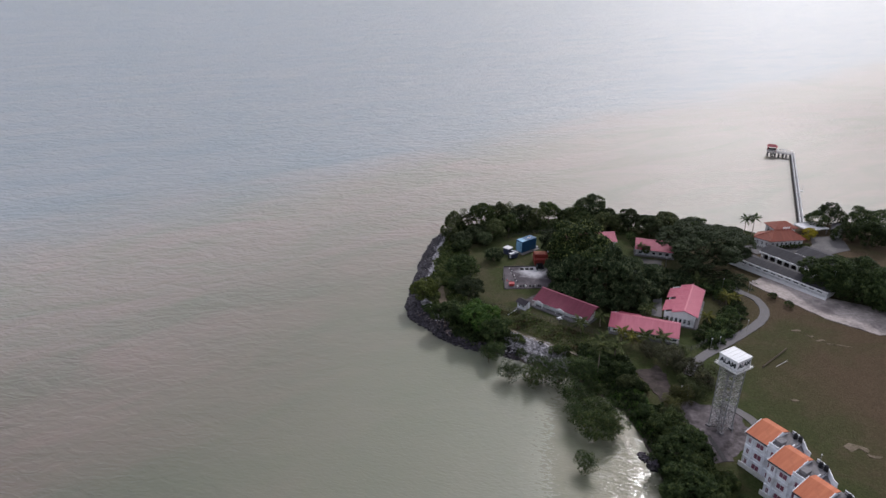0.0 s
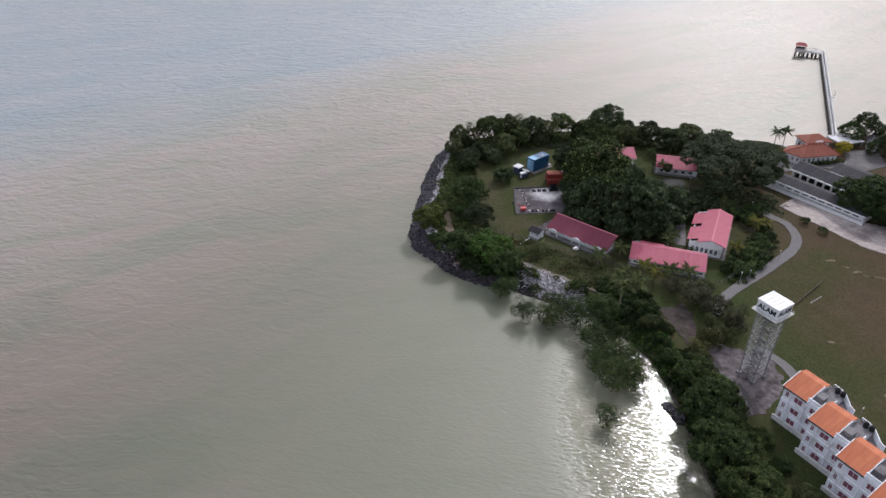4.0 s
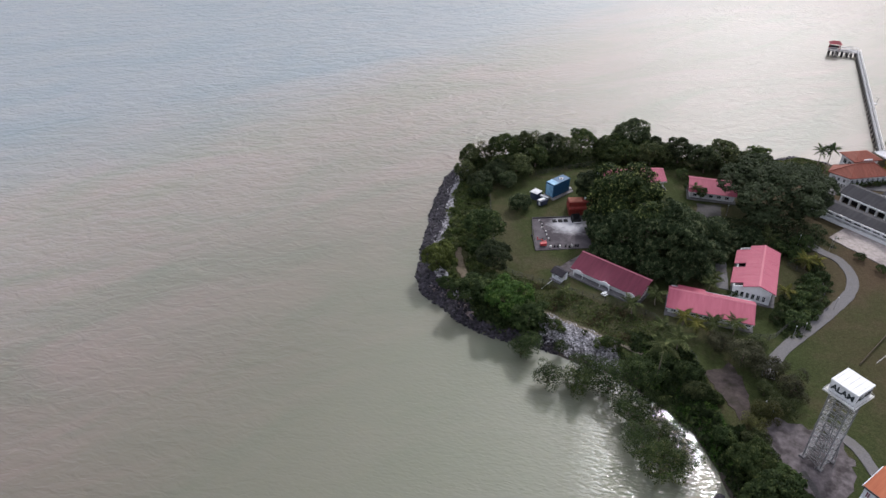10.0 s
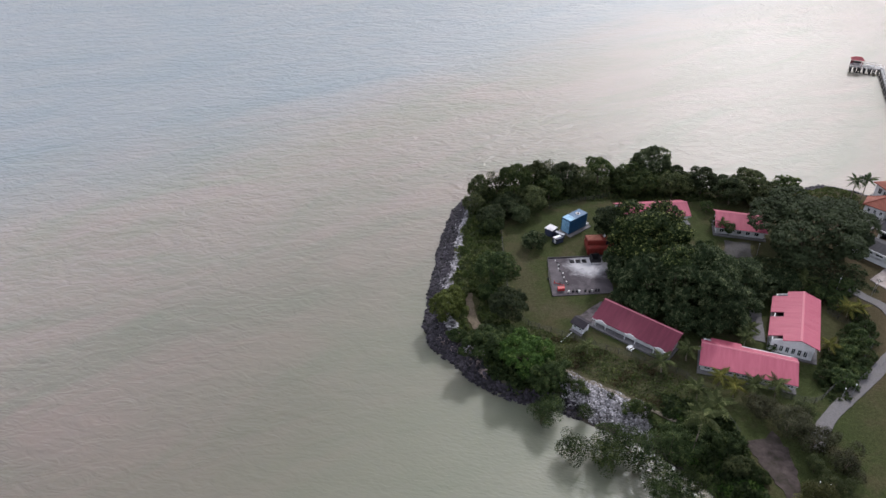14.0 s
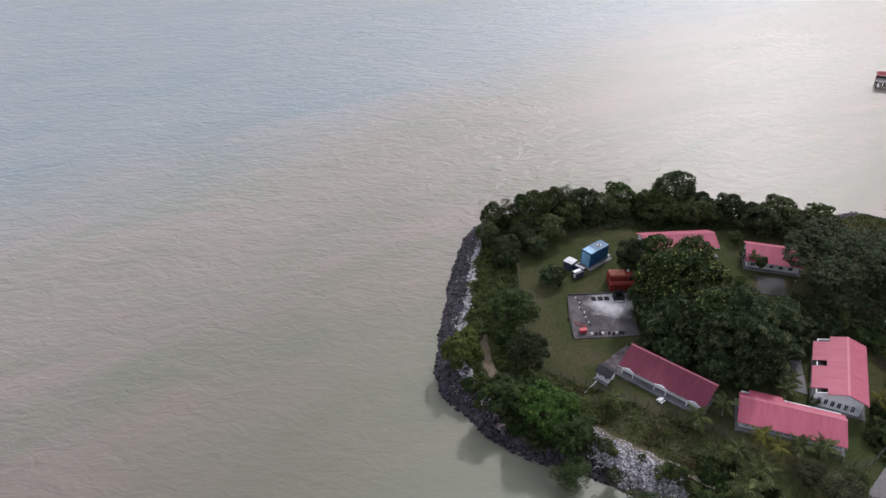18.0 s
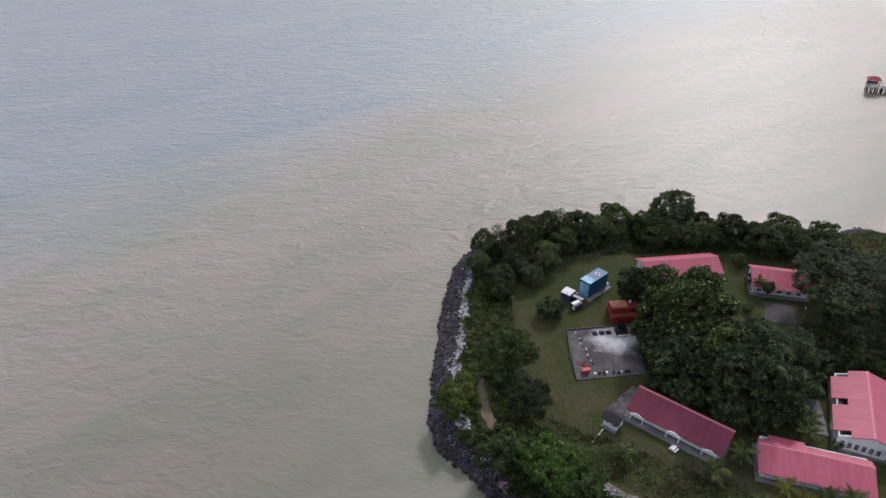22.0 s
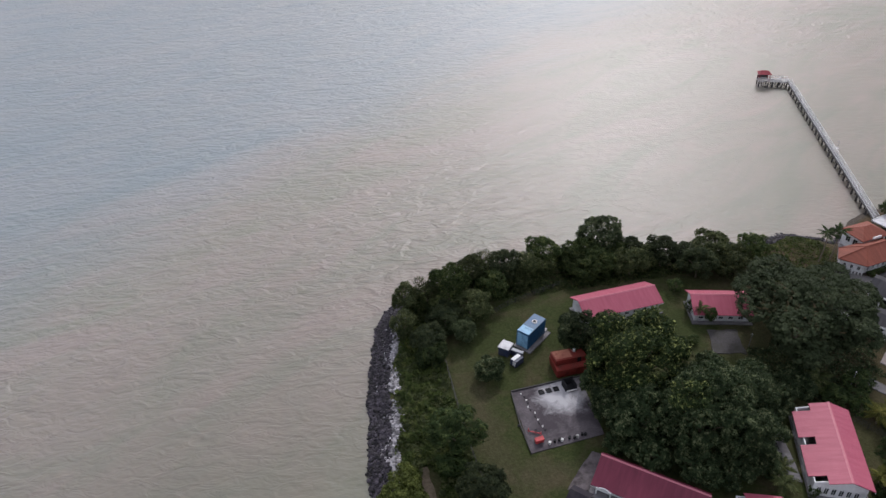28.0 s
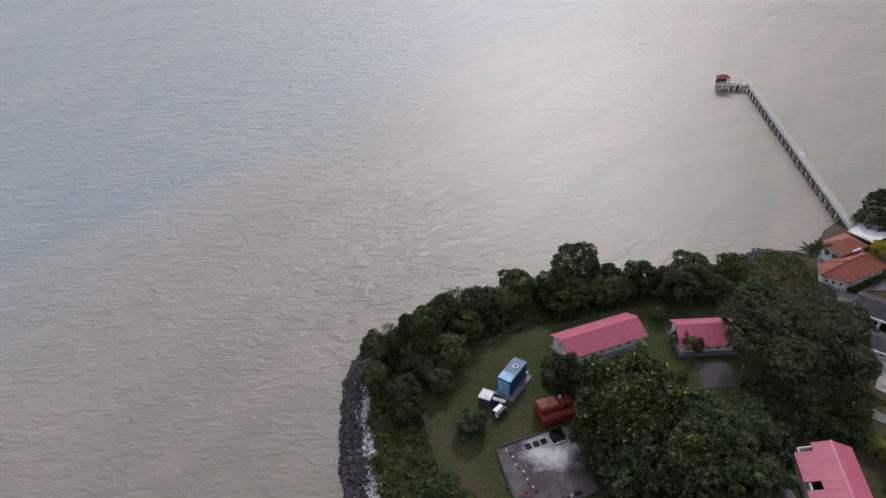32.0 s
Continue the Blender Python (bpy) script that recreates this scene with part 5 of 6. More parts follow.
shed = thing("plant_shed", pose(21.3, 205.6, LAND, 0, 0, -42), "small dark plant shed with a flat light grey roof", "shed")
part("wall", block(Builder(), -1.05, 1.05, -1.05, 1.05, 0, 1.9), M_NAVY, shed)
part("roof", Builder().box(0, 0, 2.0, 2.4, 2.5, 0.16), M_PALE, shed)
gen = thing("generator", pose(22.6, 202.0, LAND, 0, 0, 32), "navy blue generator set with a white top panel", "generator")
part("body", Builder().box(0, 0, 0.85, 2.3, 1.5, 1.3), M_NAVY, gen)
part("top_panel", Builder().box(-0.1, 0.25, 1.55, 2.1, 0.8, 0.08), M_TRIM, gen)
part("end_panel", Builder().box(-1.2, -0.3, 0.8, 0.08, 0.7, 0.9), M_TRIM, gen)
part("skid", Builder().box(0, 0, 0.1, 2.6, 1.6, 0.2), M_BLACK, gen)
part("exhaust", Builder().rod((0.8, -0.4, 1.5), (0.8, -0.4, 2.0), 0.07), M_BLACK, gen)
tank = thing("water_trough", pose(23.4, 204.3, LAND, 0, 0, -40), "long navy tank with a white lid", "tank")
part("body", Builder().box(0, 0, 0.6, 2.4, 0.9, 1.2), M_NAVY, tank)
part("lid", Builder().box(0, 0, 1.24, 2.5, 0.75, 0.08), M_TRIM, tank)

ship = thing("ship_mockup", pose(32.2, 198.7, LAND, 0, 0, 3), "rust-red steel ship mock-up with a faded orange upper deck", "training rig")
hull = Builder().add([(-3.2, -2.2, 0), (3.4, -2.2, 0), (3.6, 2.2, 0), (-3.0, 2.2, 0), (-3.4, -2.3, 1.9), (3.6, -2.3, 1.9), (3.8, 2.3, 1.9), (-3.2, 2.3, 1.9)], [(3, 2, 1, 0), (4, 5, 6, 7), (0, 1, 5, 4), (1, 2, 6, 5), (2, 3, 7, 6), (3, 0, 4, 7)])
part("hull", hull, M_REDPAINT, ship)
part("upper_house", Builder().box(0.1, 0.6, 2.5, 6.4, 2.8, 1.2), M_REDPAINT, ship)
part("upper_deck", Builder().box(-1.2, 0.75, 3.14, 3.4, 2.2, 0.08), M_ORANGEDECK, ship, "faded orange deck plate")
part("deck_ledge", Builder().box(0.4, -1.6, 2.0, 5.8, 1.0, 0.14), M_REDPAINT, ship)
for i in range(6):
    part("stiffener", Builder().box(-2.8 + 1.15 * i, -2.27, 1.0, 0.1, 0.12, 1.7), M_REDPAINT, ship)
part("vent", Builder().rod((1.4, 1.0, 3.1), (1.4, 1.0, 3.6), 0.25, n=8), M_PALE, ship, "white vent cowl")
part("door", Builder().box(1.8, -0.82, 2.5, 0.8, 0.06, 1.1), M_BLACK, ship)
part("railing", Builder().rod((-3.1, -2.2, 2.6), (3.4, -2.2, 2.6), 0.04, n=4).rod((-3.1, -2.2, 1.9), (-3.1, -2.2, 2.6), 0.04, n=4).rod((3.4, -2.2, 1.9), (3.4, -2.2, 2.6), 0.04, n=4), M_REDPAINT, ship)

table = thing("picnic_table", pose(32.0, 162.6, LAND, 0, 0, 40) @ Matrix.Scale(0.8, 4), "white garden table with two benches on the grass", "table")
part("tabletop", Builder().box(0, 0, 0.72, 1.5, 0.7, 0.06), M_TRIM, table)
for sx in (-0.55, 0.55):
    part("leg", Builder().box(sx, 0, 0.35, 0.08, 0.6, 0.7), M_TRIM, table)
for sy in (-0.65, 0.65):
    part("bench", Builder().box(0, sy, 0.42, 1.5, 0.28, 0.06).box(-0.55, sy, 0.2, 0.06, 0.25, 0.4).box(0.55, sy, 0.2, 0.06, 0.25, 0.4), M_TRIM, table)

log = tagged(part("pole", Builder().rod((81.7, 141.3, LAND + 0.12), (85.5, 144.0, LAND + 0.12), 0.08, 0.06, 8), M_PILE), "long pale pole lying on the worn field", "pole")
rail = thing("low_rail", pose(82.9, 145.0, LAND, 0, 0, 41.5), "low weathered wooden rail on the field", "rail")
part("rail_board", Builder().box(0, 0, 0.55, 13.0, 0.08, 0.22).box(0, 0, 0.25, 13.0, 0.08, 0.16), M_BARK, rail)
for sx in (-6.3, -4.2, -2.1, 0, 2.1, 4.2, 6.3):
    part("post", Builder().box(sx, 0.06, 0.35, 0.12, 0.12, 0.75), M_BARK, rail)


# ---- fences and lamps ----
fence_post = Builder().box(0, 0, 0.8, 0.09, 0.09, 1.6).mesh("post", M_FENCE)


def fence(pts, label, gap=2.0):
    f = thing("fence", pose(0, 0, 0), label, "fence", kind="structure")
    line = smooth_line(pts, gap)
    for p, q in zip(line, line[1:]):
        zp, zq = height(p[0], p[1])[0], height(q[0], q[1])[0]
        piece("post", fence_post, f, at=pose(p[0], p[1], zp - 0.1))
        b = Builder()
        for h in (0.15, 0.4, 0.65, 0.9, 1.15, 1.4):
            b.rod((p[0], p[1], zp + h), (q[0], q[1], zq + h), 0.02, n=4)
        part("wire_panel", b, M_FENCE, f)
    return f


fence([(9, 212), (8.6, 200), (8.5, 188), (9, 176), (12, 170), (16.5, 167.8), (21, 165.2), (27, 162.2), (34, 159), (41, 154.5), (44.5, 147), (46.2, 140)], "dark wire fence along the shore bank")
fence([(57, 149.5), (63, 148), (68, 151.5), (73.5, 155.5), (79, 160.5), (81.8, 164), (81, 168), (77.5, 174.5)], "dark wire fence round the houses")
fence([(22.5, 218.4), (26, 220.2), (33, 222.6), (40.4, 225)], "dark wire fence behind the container")

lamp_pole = Builder().rod((0, 0, 0), (0, 0, 3.2), 0.06, 0.045, 6).mesh("pole", M_GALV)
lamp_head = Builder().rod((0, 0, 3.2), (0, 0, 3.32), 0.06, 0.14, 8).rod((0, 0, 3.32), (0, 0, 3.48), 0.14, 0.08, 8).mesh("lamp_head", M_TRIM)
for x, y in ((90.4, 180.6), (91.6, 181.6), (83.4, 182.5), (81, 158), (68, 148.4), (55.5, 127.4), (70.5, 149.4), (74.5, 106), (54, 127.9), (70.5, 196.5)):
    lp = thing("garden_lamp", pose(x, y, LAND), "short garden lamp post with a white head", "lamp", "garden lamps")
    piece("pole", lamp_pole, lp)
    piece("lamp_head", lamp_head, lp, "white lamp head")


# ---- plants ----
def leaf_mesh(name, centres, normals, sizes, material, rs, aspect=0.6):
    """Many small bent leaves, two triangles each, as one mesh."""
    n = len(centres)
    t = rs.normal(size=(n, 3))
    u = np.cross(normals, t)
    u /= np.linalg.norm(u, axis=1, keepdims=True) + 1e-9
    w = np.cross(normals, u)
    s = sizes[:, None]
    v = np.empty((n, 4, 3))
    v[:, 0], v[:, 2] = centres - u * s, centres + u * s
    v[:, 1], v[:, 3] = centres + w * s * aspect - normals * s * 0.3, centres - w * s * aspect - normals * s * 0.3
    me = bpy.data.meshes.new(name)
    me.vertices.add(4 * n)
    me.vertices.foreach_set("co", v.reshape(-1))
    me.loops.add(4 * n)
    me.loops.foreach_set("vertex_index", np.arange(4 * n))
    me.polygons.add(n)
    me.polygons.foreach_set("loop_start", np.arange(0, 4 * n, 4))
    me.polygons.foreach_set("loop_total", np.full(n, 4))
    me.materials.append(material)
    me.update(calc_edges=True)
    return me


def crown_points(rs, n, lobes, spread, flat=1.0):
    """Leaf places on a loose cluster of uneven lobes within a ball of radius one, with gaps."""
    d = rs.normal(size=(lobes, 3))
    d /= np.linalg.norm(d, axis=1, keepdims=True)
    d[:, 2] = d[:, 2] * 0.75 + 0.12
    c = d * rs.uniform(0.2, 1.15, (lobes, 1)) * spread
    rad = rs.uniform(0.17, 0.44, lobes)
    k = rs.choice(lobes, int(n * 2.2), p=rad ** 1.7 / (rad ** 1.7).sum())
    q = rs.normal(size=(len(k), 3))
    q /= np.linalg.norm(q, axis=1, keepdims=True)
    q[:, 2] = np.where(q[:, 2] < -0.7, -q[:, 2], q[:, 2])
    p = c[k] + q * (rad[k] * (rs.uniform(0.62, 1.06, len(k)) + 0.22 * rs.random(len(k)) ** 6))[:, None]
    deep = np.min(np.linalg.norm(p[:, None] - c[None], axis=2) / rad[None], axis=1)
    keep = deep > 0.62
    p, q = p[keep][:n], q[keep][:n]
    nm = q + rs.normal(scale=0.42, size=q.shape) + np.array([0, 0, 0.35])
    nm /= np.linalg.norm(nm, axis=1, keepdims=True)
    p[:, 2] *= flat
    return p, nm


def billow_points(rs, n, lobes, lobe, spray, flat=1.0):
    """Leaf places on a heaped crown: lobes over a dome, each covered with rounded sprays of leaves."""
    i = np.arange(lobes) + 0.5
    dz = 1 - 1.42 * i / lobes
    turn = i * 2.39996 + rs.normal(scale=0.35, size=lobes)
    dz = np.clip(dz + rs.normal(scale=0.20, size=lobes), -0.5, 1)
    flat_r = np.sqrt(1 - dz ** 2)
    d = np.stack([flat_r * np.cos(turn), flat_r * np.sin(turn), dz], 1)
    rad = rs.uniform(0.6, 1.4, lobes) * lobe
    c = d * ((1 - rad) * rs.uniform(0.62, 1.14, lobes))[:, None]
    m = int(5.2 / spray ** 2 * lobe ** 2)
    q = rs.normal(size=(lobes, m, 3)) + 0.55 * d[:, None] + np.array([0, 0, 0.35])
    q /= np.linalg.norm(q, axis=2, keepdims=True)
    sc = c[:, None] + q * (rad[:, None] * rs.uniform(0.80, 1.05, (lobes, m)))[:, :, None]
    sc, q = sc.reshape(-1, 3), q.reshape(-1, 3)
    deep = np.min(np.linalg.norm(sc[:, None] - c[None], axis=2) / rad[None], axis=1)
    sc, q = sc[deep > 0.78], q[deep > 0.78]
    sr = spray * rs.uniform(0.55, 1.35, len(sc))
    k = rs.choice(len(sc), n, p=sr ** 2 / (sr ** 2).sum())
    v = rs.normal(size=(n, 3)) + 0.7 * q[k] + np.array([0, 0, 0.5])
    v /= np.linalg.norm(v, axis=1, keepdims=True)
    p = sc[k] + v * (sr[k] * (rs.uniform(0.7, 1.05, n) + 0.5 * rs.random(n) ** 8))[:, None]
    nm = v + rs.normal(scale=0.35, size=v.shape)
    nm /= np.linalg.norm(nm, axis=1, keepdims=True)
    p[:, 2] *= flat
    return p, nm


# leaves, lobes, lobe size or spread, spray size, leaf size, flattening; sizes as shares of the crown's radius
LOOSE = {"thin": (3200, 26, 0.76, 0.040, 1.1), "mangrove": (4300, 40, 0.88, 0.035, 0.9)}
HEAPED = {"round": (6500, 13, 0.40, 0.15, 0.046, 1.0), "big": (26000, 26, 0.33, 0.085, 0.030, 0.95), "shore": (9500, 23, 0.31, 0.12, 0.044, 0.9),
          "bush": (1500, 7, 0.46, 0.22, 0.085, 0.9), "wide": (56000, 70, 0.22, 0.05, 0.021, 0.6)}
CROWNS = {}


def crown_mesh(kind, variant, material):
    key = (kind, variant, material.name)
    if key not in CROWNS:
        rs = np.random.default_rng(100 * variant + len(kind) * 7)
        if kind in LOOSE:
            n, lobes, spread, leaf, flat = LOOSE[kind]
            p, nm = crown_points(rs, n, lobes, spread, flat)
        else:
            n, lobes, lobe, spray, leaf, flat = HEAPED[kind]
            p, nm = billow_points(rs, n, lobes, lobe, spray, flat)
        CROWNS[key] = leaf_mesh("crown", p, nm, leaf * rs.uniform(0.6, 1.35, len(p)), material, rs)
    return CROWNS[key]


def trunk_mesh(variant):
    key = ("trunk", variant)
    if key not in CROWNS:
        rs = random.Random(variant + 40)
        b = Builder()
        a, r = Vector((0, 0, -0.04)), 0.055
        for i in range(3):
            c = a + Vector((rs.uniform(-0.05, 0.05), rs.uniform(-0.05, 0.05), 0.26))
            b.rod(a, c, r, r * 0.8, 7)
            a, r = c, r * 0.8
        for i in range(6):
            t = i * 1.05 + rs.uniform(-0.3, 0.3)
            e = a + Vector((math.cos(t) * 0.34, math.sin(t) * 0.34, rs.uniform(0.12, 0.42)))
            s = a - Vector((0, 0, rs.uniform(0.0, 0.3)))
            b.rod(s, e, 0.026, 0.012, 5)
            b.rod(e, e + Vector((math.cos(t + 0.5) * 0.2, math.sin(t + 0.5) * 0.2, 0.12)), 0.012, 0.005, 4)
        CROWNS[key] = b.mesh("trunk", M_BARK)
    return CROWNS[key]


TREE_RNG = random.Random(11)


def tree(x, y, zc, r, kind, material, label, name="tree", category="tree", group="", tall=0.85):
    """A tree: crown centre at height zc over the sea, crown radius r."""
    z = float(height(x, y)[0])
    base = max(z, -1.2)
    o = thing(name, pose(x, y, base), label, category, group)
    v = TREE_RNG.randrange(6)
    h = max(zc - base, 0.8)
    piece("trunk", trunk_mesh(v % 3), o, at=Matrix.Diagonal((r * 1.1, r * 1.1, h * 0.98, 1)) if kind != "wide" else Matrix.Diagonal((r * 0.6, r * 0.6, h * 0.85, 1)))
    m = Matrix.Translation((0, 0, h)) @ pose(0, 0, 0, 0, 0, TREE_RNG.uniform(0, 360)) @ Matrix.Diagonal((r * 1.1, r * TREE_RNG.uniform(0.88, 1.04), r * tall * TREE_RNG.uniform(0.92, 1.08), 1))
    piece("crown", crown_mesh(kind, v, material), o, at=m)
    return o


FRINGE = [(3.5, 222.5, 6.6, 3.2, L_OLIVE, "shore", 1.1), (8.6, 223.0, 7.6, 3.4, L_OLIVE, "thin", 1.2), (13.4, 222.8, 9.2, 4.0, L_MID, "shore", 1.15), (19.8, 227.6, 7.8, 4.2, L_OLIVE, "shore", 0.95), (22.6, 230.4, 8.4, 2.6, L_OLIVE, "thin", 1.2), (27.5, 229.6, 7.0, 4.4, L_SHORE, "shore", 0.9),
          (38.4, 233.4, 6.8, 4.4, L_MID, "shore", 1.0), (53.5, 235.0, 7.0, 5.6, L_SHORE, "shore", 1.08), (47.6, 231.6, 5.4, 4.6, L_MID, "shore", 0.95), (59.4, 230.6, 5.4, 4.2, L_SHORE, "shore", 0.9), (66.2, 227.2, 6.6, 4.3, L_SHORE, "shore", 0.85), (79.4, 227.2, 5.6, 5.2, L_OLIVE, "shore", 0.85), (74.6, 225.0, 4.6, 3.4, L_MID, "shore", 0.9), (89.4, 226.4, 5.4, 3.5, L_MID, "shore", 0.9)]
for x, y, zc, r, m, kind, tall in FRINGE:
    tree(x, y, zc, r, kind, m, "dark green shoreline tree with a dense crown" if kind == "shore" else "airy olive-green shoreline tree", group="trees along the far shore", tall=tall)
BELT = [(11, 216.5, 4.2, 4.2), (17, 218, 4.4, 4.4), (23, 224, 4.2, 4.0), (30.4, 226.6, 3.8, 3.0), (6, 210, 3.9, 3.8), (2, 215.5, 3.5, 3.4), (46, 225.6, 4.4, 3.8), (57.6, 225.6, 4.6, 4.4), (72, 221, 4.4, 4.2), (80.5, 219.5, 4.4, 4.2),
        (6.2, 221, 3.6, 2.4), (17.4, 226.4, 3.8, 2.4), (34, 231.6, 3.2, 1.7), (45.6, 231.2, 3.8, 2.4), (56.6, 230.6, 4.2, 2.6), (24.4, 229.4, 3.8, 2.2), (14, 211.5, 3.6, 2.8), (33, 228.4, 4.6, 3.4), (44.2, 229.6, 4.8, 3.8), (62.6, 227.4, 4.2, 3.4), (70.6, 225.6, 4.0, 3.2), (84.6, 224.8, 3.8, 3.2), (50.4, 227.6, 4.6, 4.0)]
for i, (x, y, zc, r) in enumerate(BELT):
    tree(x, y, zc + 0.4 + 0.9 * (i % 3), r * 1.0, ("shore", "round")[i % 2], (L_SHORE, L_OLIVE, L_MID, L_OLIVE)[i % 4], "soft grey-green tree in the belt behind the shore", group="trees along the far shore")
WEST = [(5.7, 183.2, 7.8, 4.5, L_DARK), (7.7, 171.2, 6.8, 4.2, L_SHORE), (6, 206, 4.4, 3.4, L_DARK), (-5.4, 172.6, 5.6, 4.1, L_YELLOW), (0.9, 160.4, 5.2, 3.6, L_DARK), (9.8, 157.0, 6.2, 5.0, L_BRIGHT), (16.2, 199.4, 4.5, 2.9, L_GROVE), (4.4, 161.8, 4.6, 3.6, L_DARK),
        (13.8, 152.6, 5.0, 4.0, L_DARK), (3.2, 166.4, 3.6, 2.2, L_SHORE), (7.6, 164.2, 4.2, 3.0, L_DARK), (-3.6, 178.4, 3.6, 2.6, L_YELLOW), (-3.2, 165.4, 3.4, 2.0, L_DARK), (4.2, 179.0, 4.2, 2.6, L_DARK)]
for x, y, zc, r, m in WEST:
    tree(x, y, zc, r, "shore", m, {L_DARK: "dark green tree on the shore bank", L_SHORE: "grey-olive round tree on the bank", L_YELLOW: "yellow-green seaside tree over the rocks", L_BRIGHT: "fresh green broad tree on the bank", L_GROVE: "small dense dark green tree alone on the lawn"}[m])
for i, (x, y, zc, r) in enumerate([(12.0, 144.8, 3.0, 3.0), (16.5, 137.5, 2.4, 3.0), (21.5, 136, 2.6, 3.6), (28, 135.5, 3, 4.8), (33.5, 137, 3.4, 4.6), (33.2, 116.6, 3.1, 4.7), (31, 121.4, 3, 4.0), (29, 106.4, 2.4, 2.6), (34.6, 124, 3, 3.2), (31, 128.5, 3, 4.0), (24, 139, 3, 3.4), (35.4, 129.5, 3, 3.0), (14, 147.5, 2.6, 2.4), (20, 146, 2.2, 1.8), (36.8, 118.6, 2.6, 3.2), (37.2, 123.0, 2.6, 2.8)]):
    tree(x, y, zc, r, "mangrove", (L_DARK, L_DARK, L_MID)[i % 3], "dark green mangrove standing in the shallows", "mangrove", "mangrove", "mangroves in the inlet")
for i, (x, y, zc, r) in enumerate([(43.5, 122.5, 2.8, 2.6), (46, 116, 4.0, 4.4), (46, 108, 4.6, 6.2), (44.4, 131, 2.9, 2.2), (41.5, 133, 2.9, 2.6), (44, 98, 4.6, 6.0), (46, 89, 4.6, 6.2), (41, 137, 3.4, 3.0), (46.5, 103, 4.4, 4.8), (48.5, 121, 3.2, 2.8), (37, 140, 3.4, 3.0), (45, 79, 4.6, 6.0), (48, 70, 4.6, 6.0), (52, 99, 3.4, 2.6), (44, 60, 4.6, 6.4), (49, 111, 4.2, 4.0), (54.6, 101, 3.2, 2.4), (56, 95, 3.0, 2.2), (52.4, 92, 3.6, 3.2), (57.6, 88.6, 3.0, 2.3), (53, 84, 3.8, 3.4), (58.8, 81.5, 3.0, 2.4), (55, 76, 3.6, 3.2)]):
    tree(x + (2.6 if x < 50 and y < 104 else 1.8 if x < 50 else 0.0), y, zc - (i % 3) * 0.4, r * (0.82, 0.95, 0.88)[i % 3], "shore", (L_DARK, L_MID, L_DARK, L_MID, L_OLIVE)[i % 5], "dark green bushy tree in the strip along the inlet", group="bushy strip along the inlet")
for x, y, zc, r, m in ((55.2, 141.5, 5.0, 4.2, L_BROWN), (58, 137.5, 4.8, 4.0, L_BROWN), (61.2, 133, 4.2, 3.4, L_BROWN), (52, 144.5, 4.4, 2.8, L_BROWN), (58.4, 143.6, 4.2, 2.8, L_OLIVE), (53.8, 126.2, 4.2, 3.4, L_TAWNY), (51, 124.4, 3.8, 2.4, L_TAWNY), (57.5, 128.4, 4.0, 2.8, L_OLIVE), (56, 132.5, 3.8, 2.2, L_OLIVE)):
    tree(x, y, zc, r, "thin", m, {L_BROWN: "thin brownish tree with bare twigs", L_TAWNY: "yellowish-olive young tree by the clearing", L_OLIVE: "olive-green young tree by the clearing"}[m])
GROVE = [(40.8, 189, 12.6, 8.9, L_TIP, 0.90), (46.5, 195.5, 9.4, 5.6, L_TIP, 0.85), (46.0, 173.6, 11.6, 7.0, L_GROVE, 1.05), (51.6, 171.0, 8.4, 6.0, L_GROVE, 0.9), (38.8, 179.6, 8.2, 6.8, L_GROVE, 0.9),
         (60.5, 181.5, 6.8, 5.2, L_GROVE, 0.85), (54.0, 180.5, 8.2, 6.0, L_GROVE, 0.85)]
for x, y, zc, r, m, tall in GROVE:
    tree(x, y, zc, r, "big", m, "large dark green tree with a heavy rounded crown" if m is L_GROVE else "large tree with glossy yellow-tipped leaves", group="grove in the middle of the headland", tall=tall)
for x, y, zc, r, m in ((34.8, 203.0, 8.8, 4.0, L_GROVE), (35.2, 203.0, 5.2, 3.4, L_GROVE), (42.8, 174.4, 16.2, 3.6, L_TIP), (47.6, 181.0, 9.6, 5.0, L_GROVE), (35.0, 184.2, 6.4, 4.6, L_GROVE), (57.5, 173.8, 5.6, 4.2, L_GROVE), (43, 168.8, 6.6, 3.8, L_GROVE),
                       (57, 187.5, 6.0, 4.4, L_GROVE), (63.8, 186.6, 5.0, 3.8, L_GROVE), (34.4, 190.5, 6.0, 3.4, L_GROVE), (48.6, 167.6, 5.0, 3.2, L_GROVE), (55, 168.2, 4.8, 3.0, L_GROVE), (37, 173.4, 5.8, 3.8, L_GROVE), (33.4, 177.6, 4.4, 2.6, L_GROVE),
                       (65.6, 180.2, 5.0, 3.6, L_GROVE), (70.6, 183.0, 4.8, 3.6, L_GROVE), (77, 179.4, 3.8, 2.4, L_DARK), (66.4, 205.2, 4.8, 1.7, L_DARK), (62.2, 176.8, 4.6, 2.6, L_GROVE), (41.5, 198.5, 7.6, 4.4, L_TIP)):
    tree(x, y, zc, r, "shore", m, "tree with yellow-tipped leaves in the grove" if m is L_TIP else "dark green tree at the edge of the grove", group="grove in the middle of the headland")
tree(81.6, 197.0, 10.8, 15.0, "wide", L_RAIN, "huge spreading rain tree with a flat dark crown", tall=0.62)
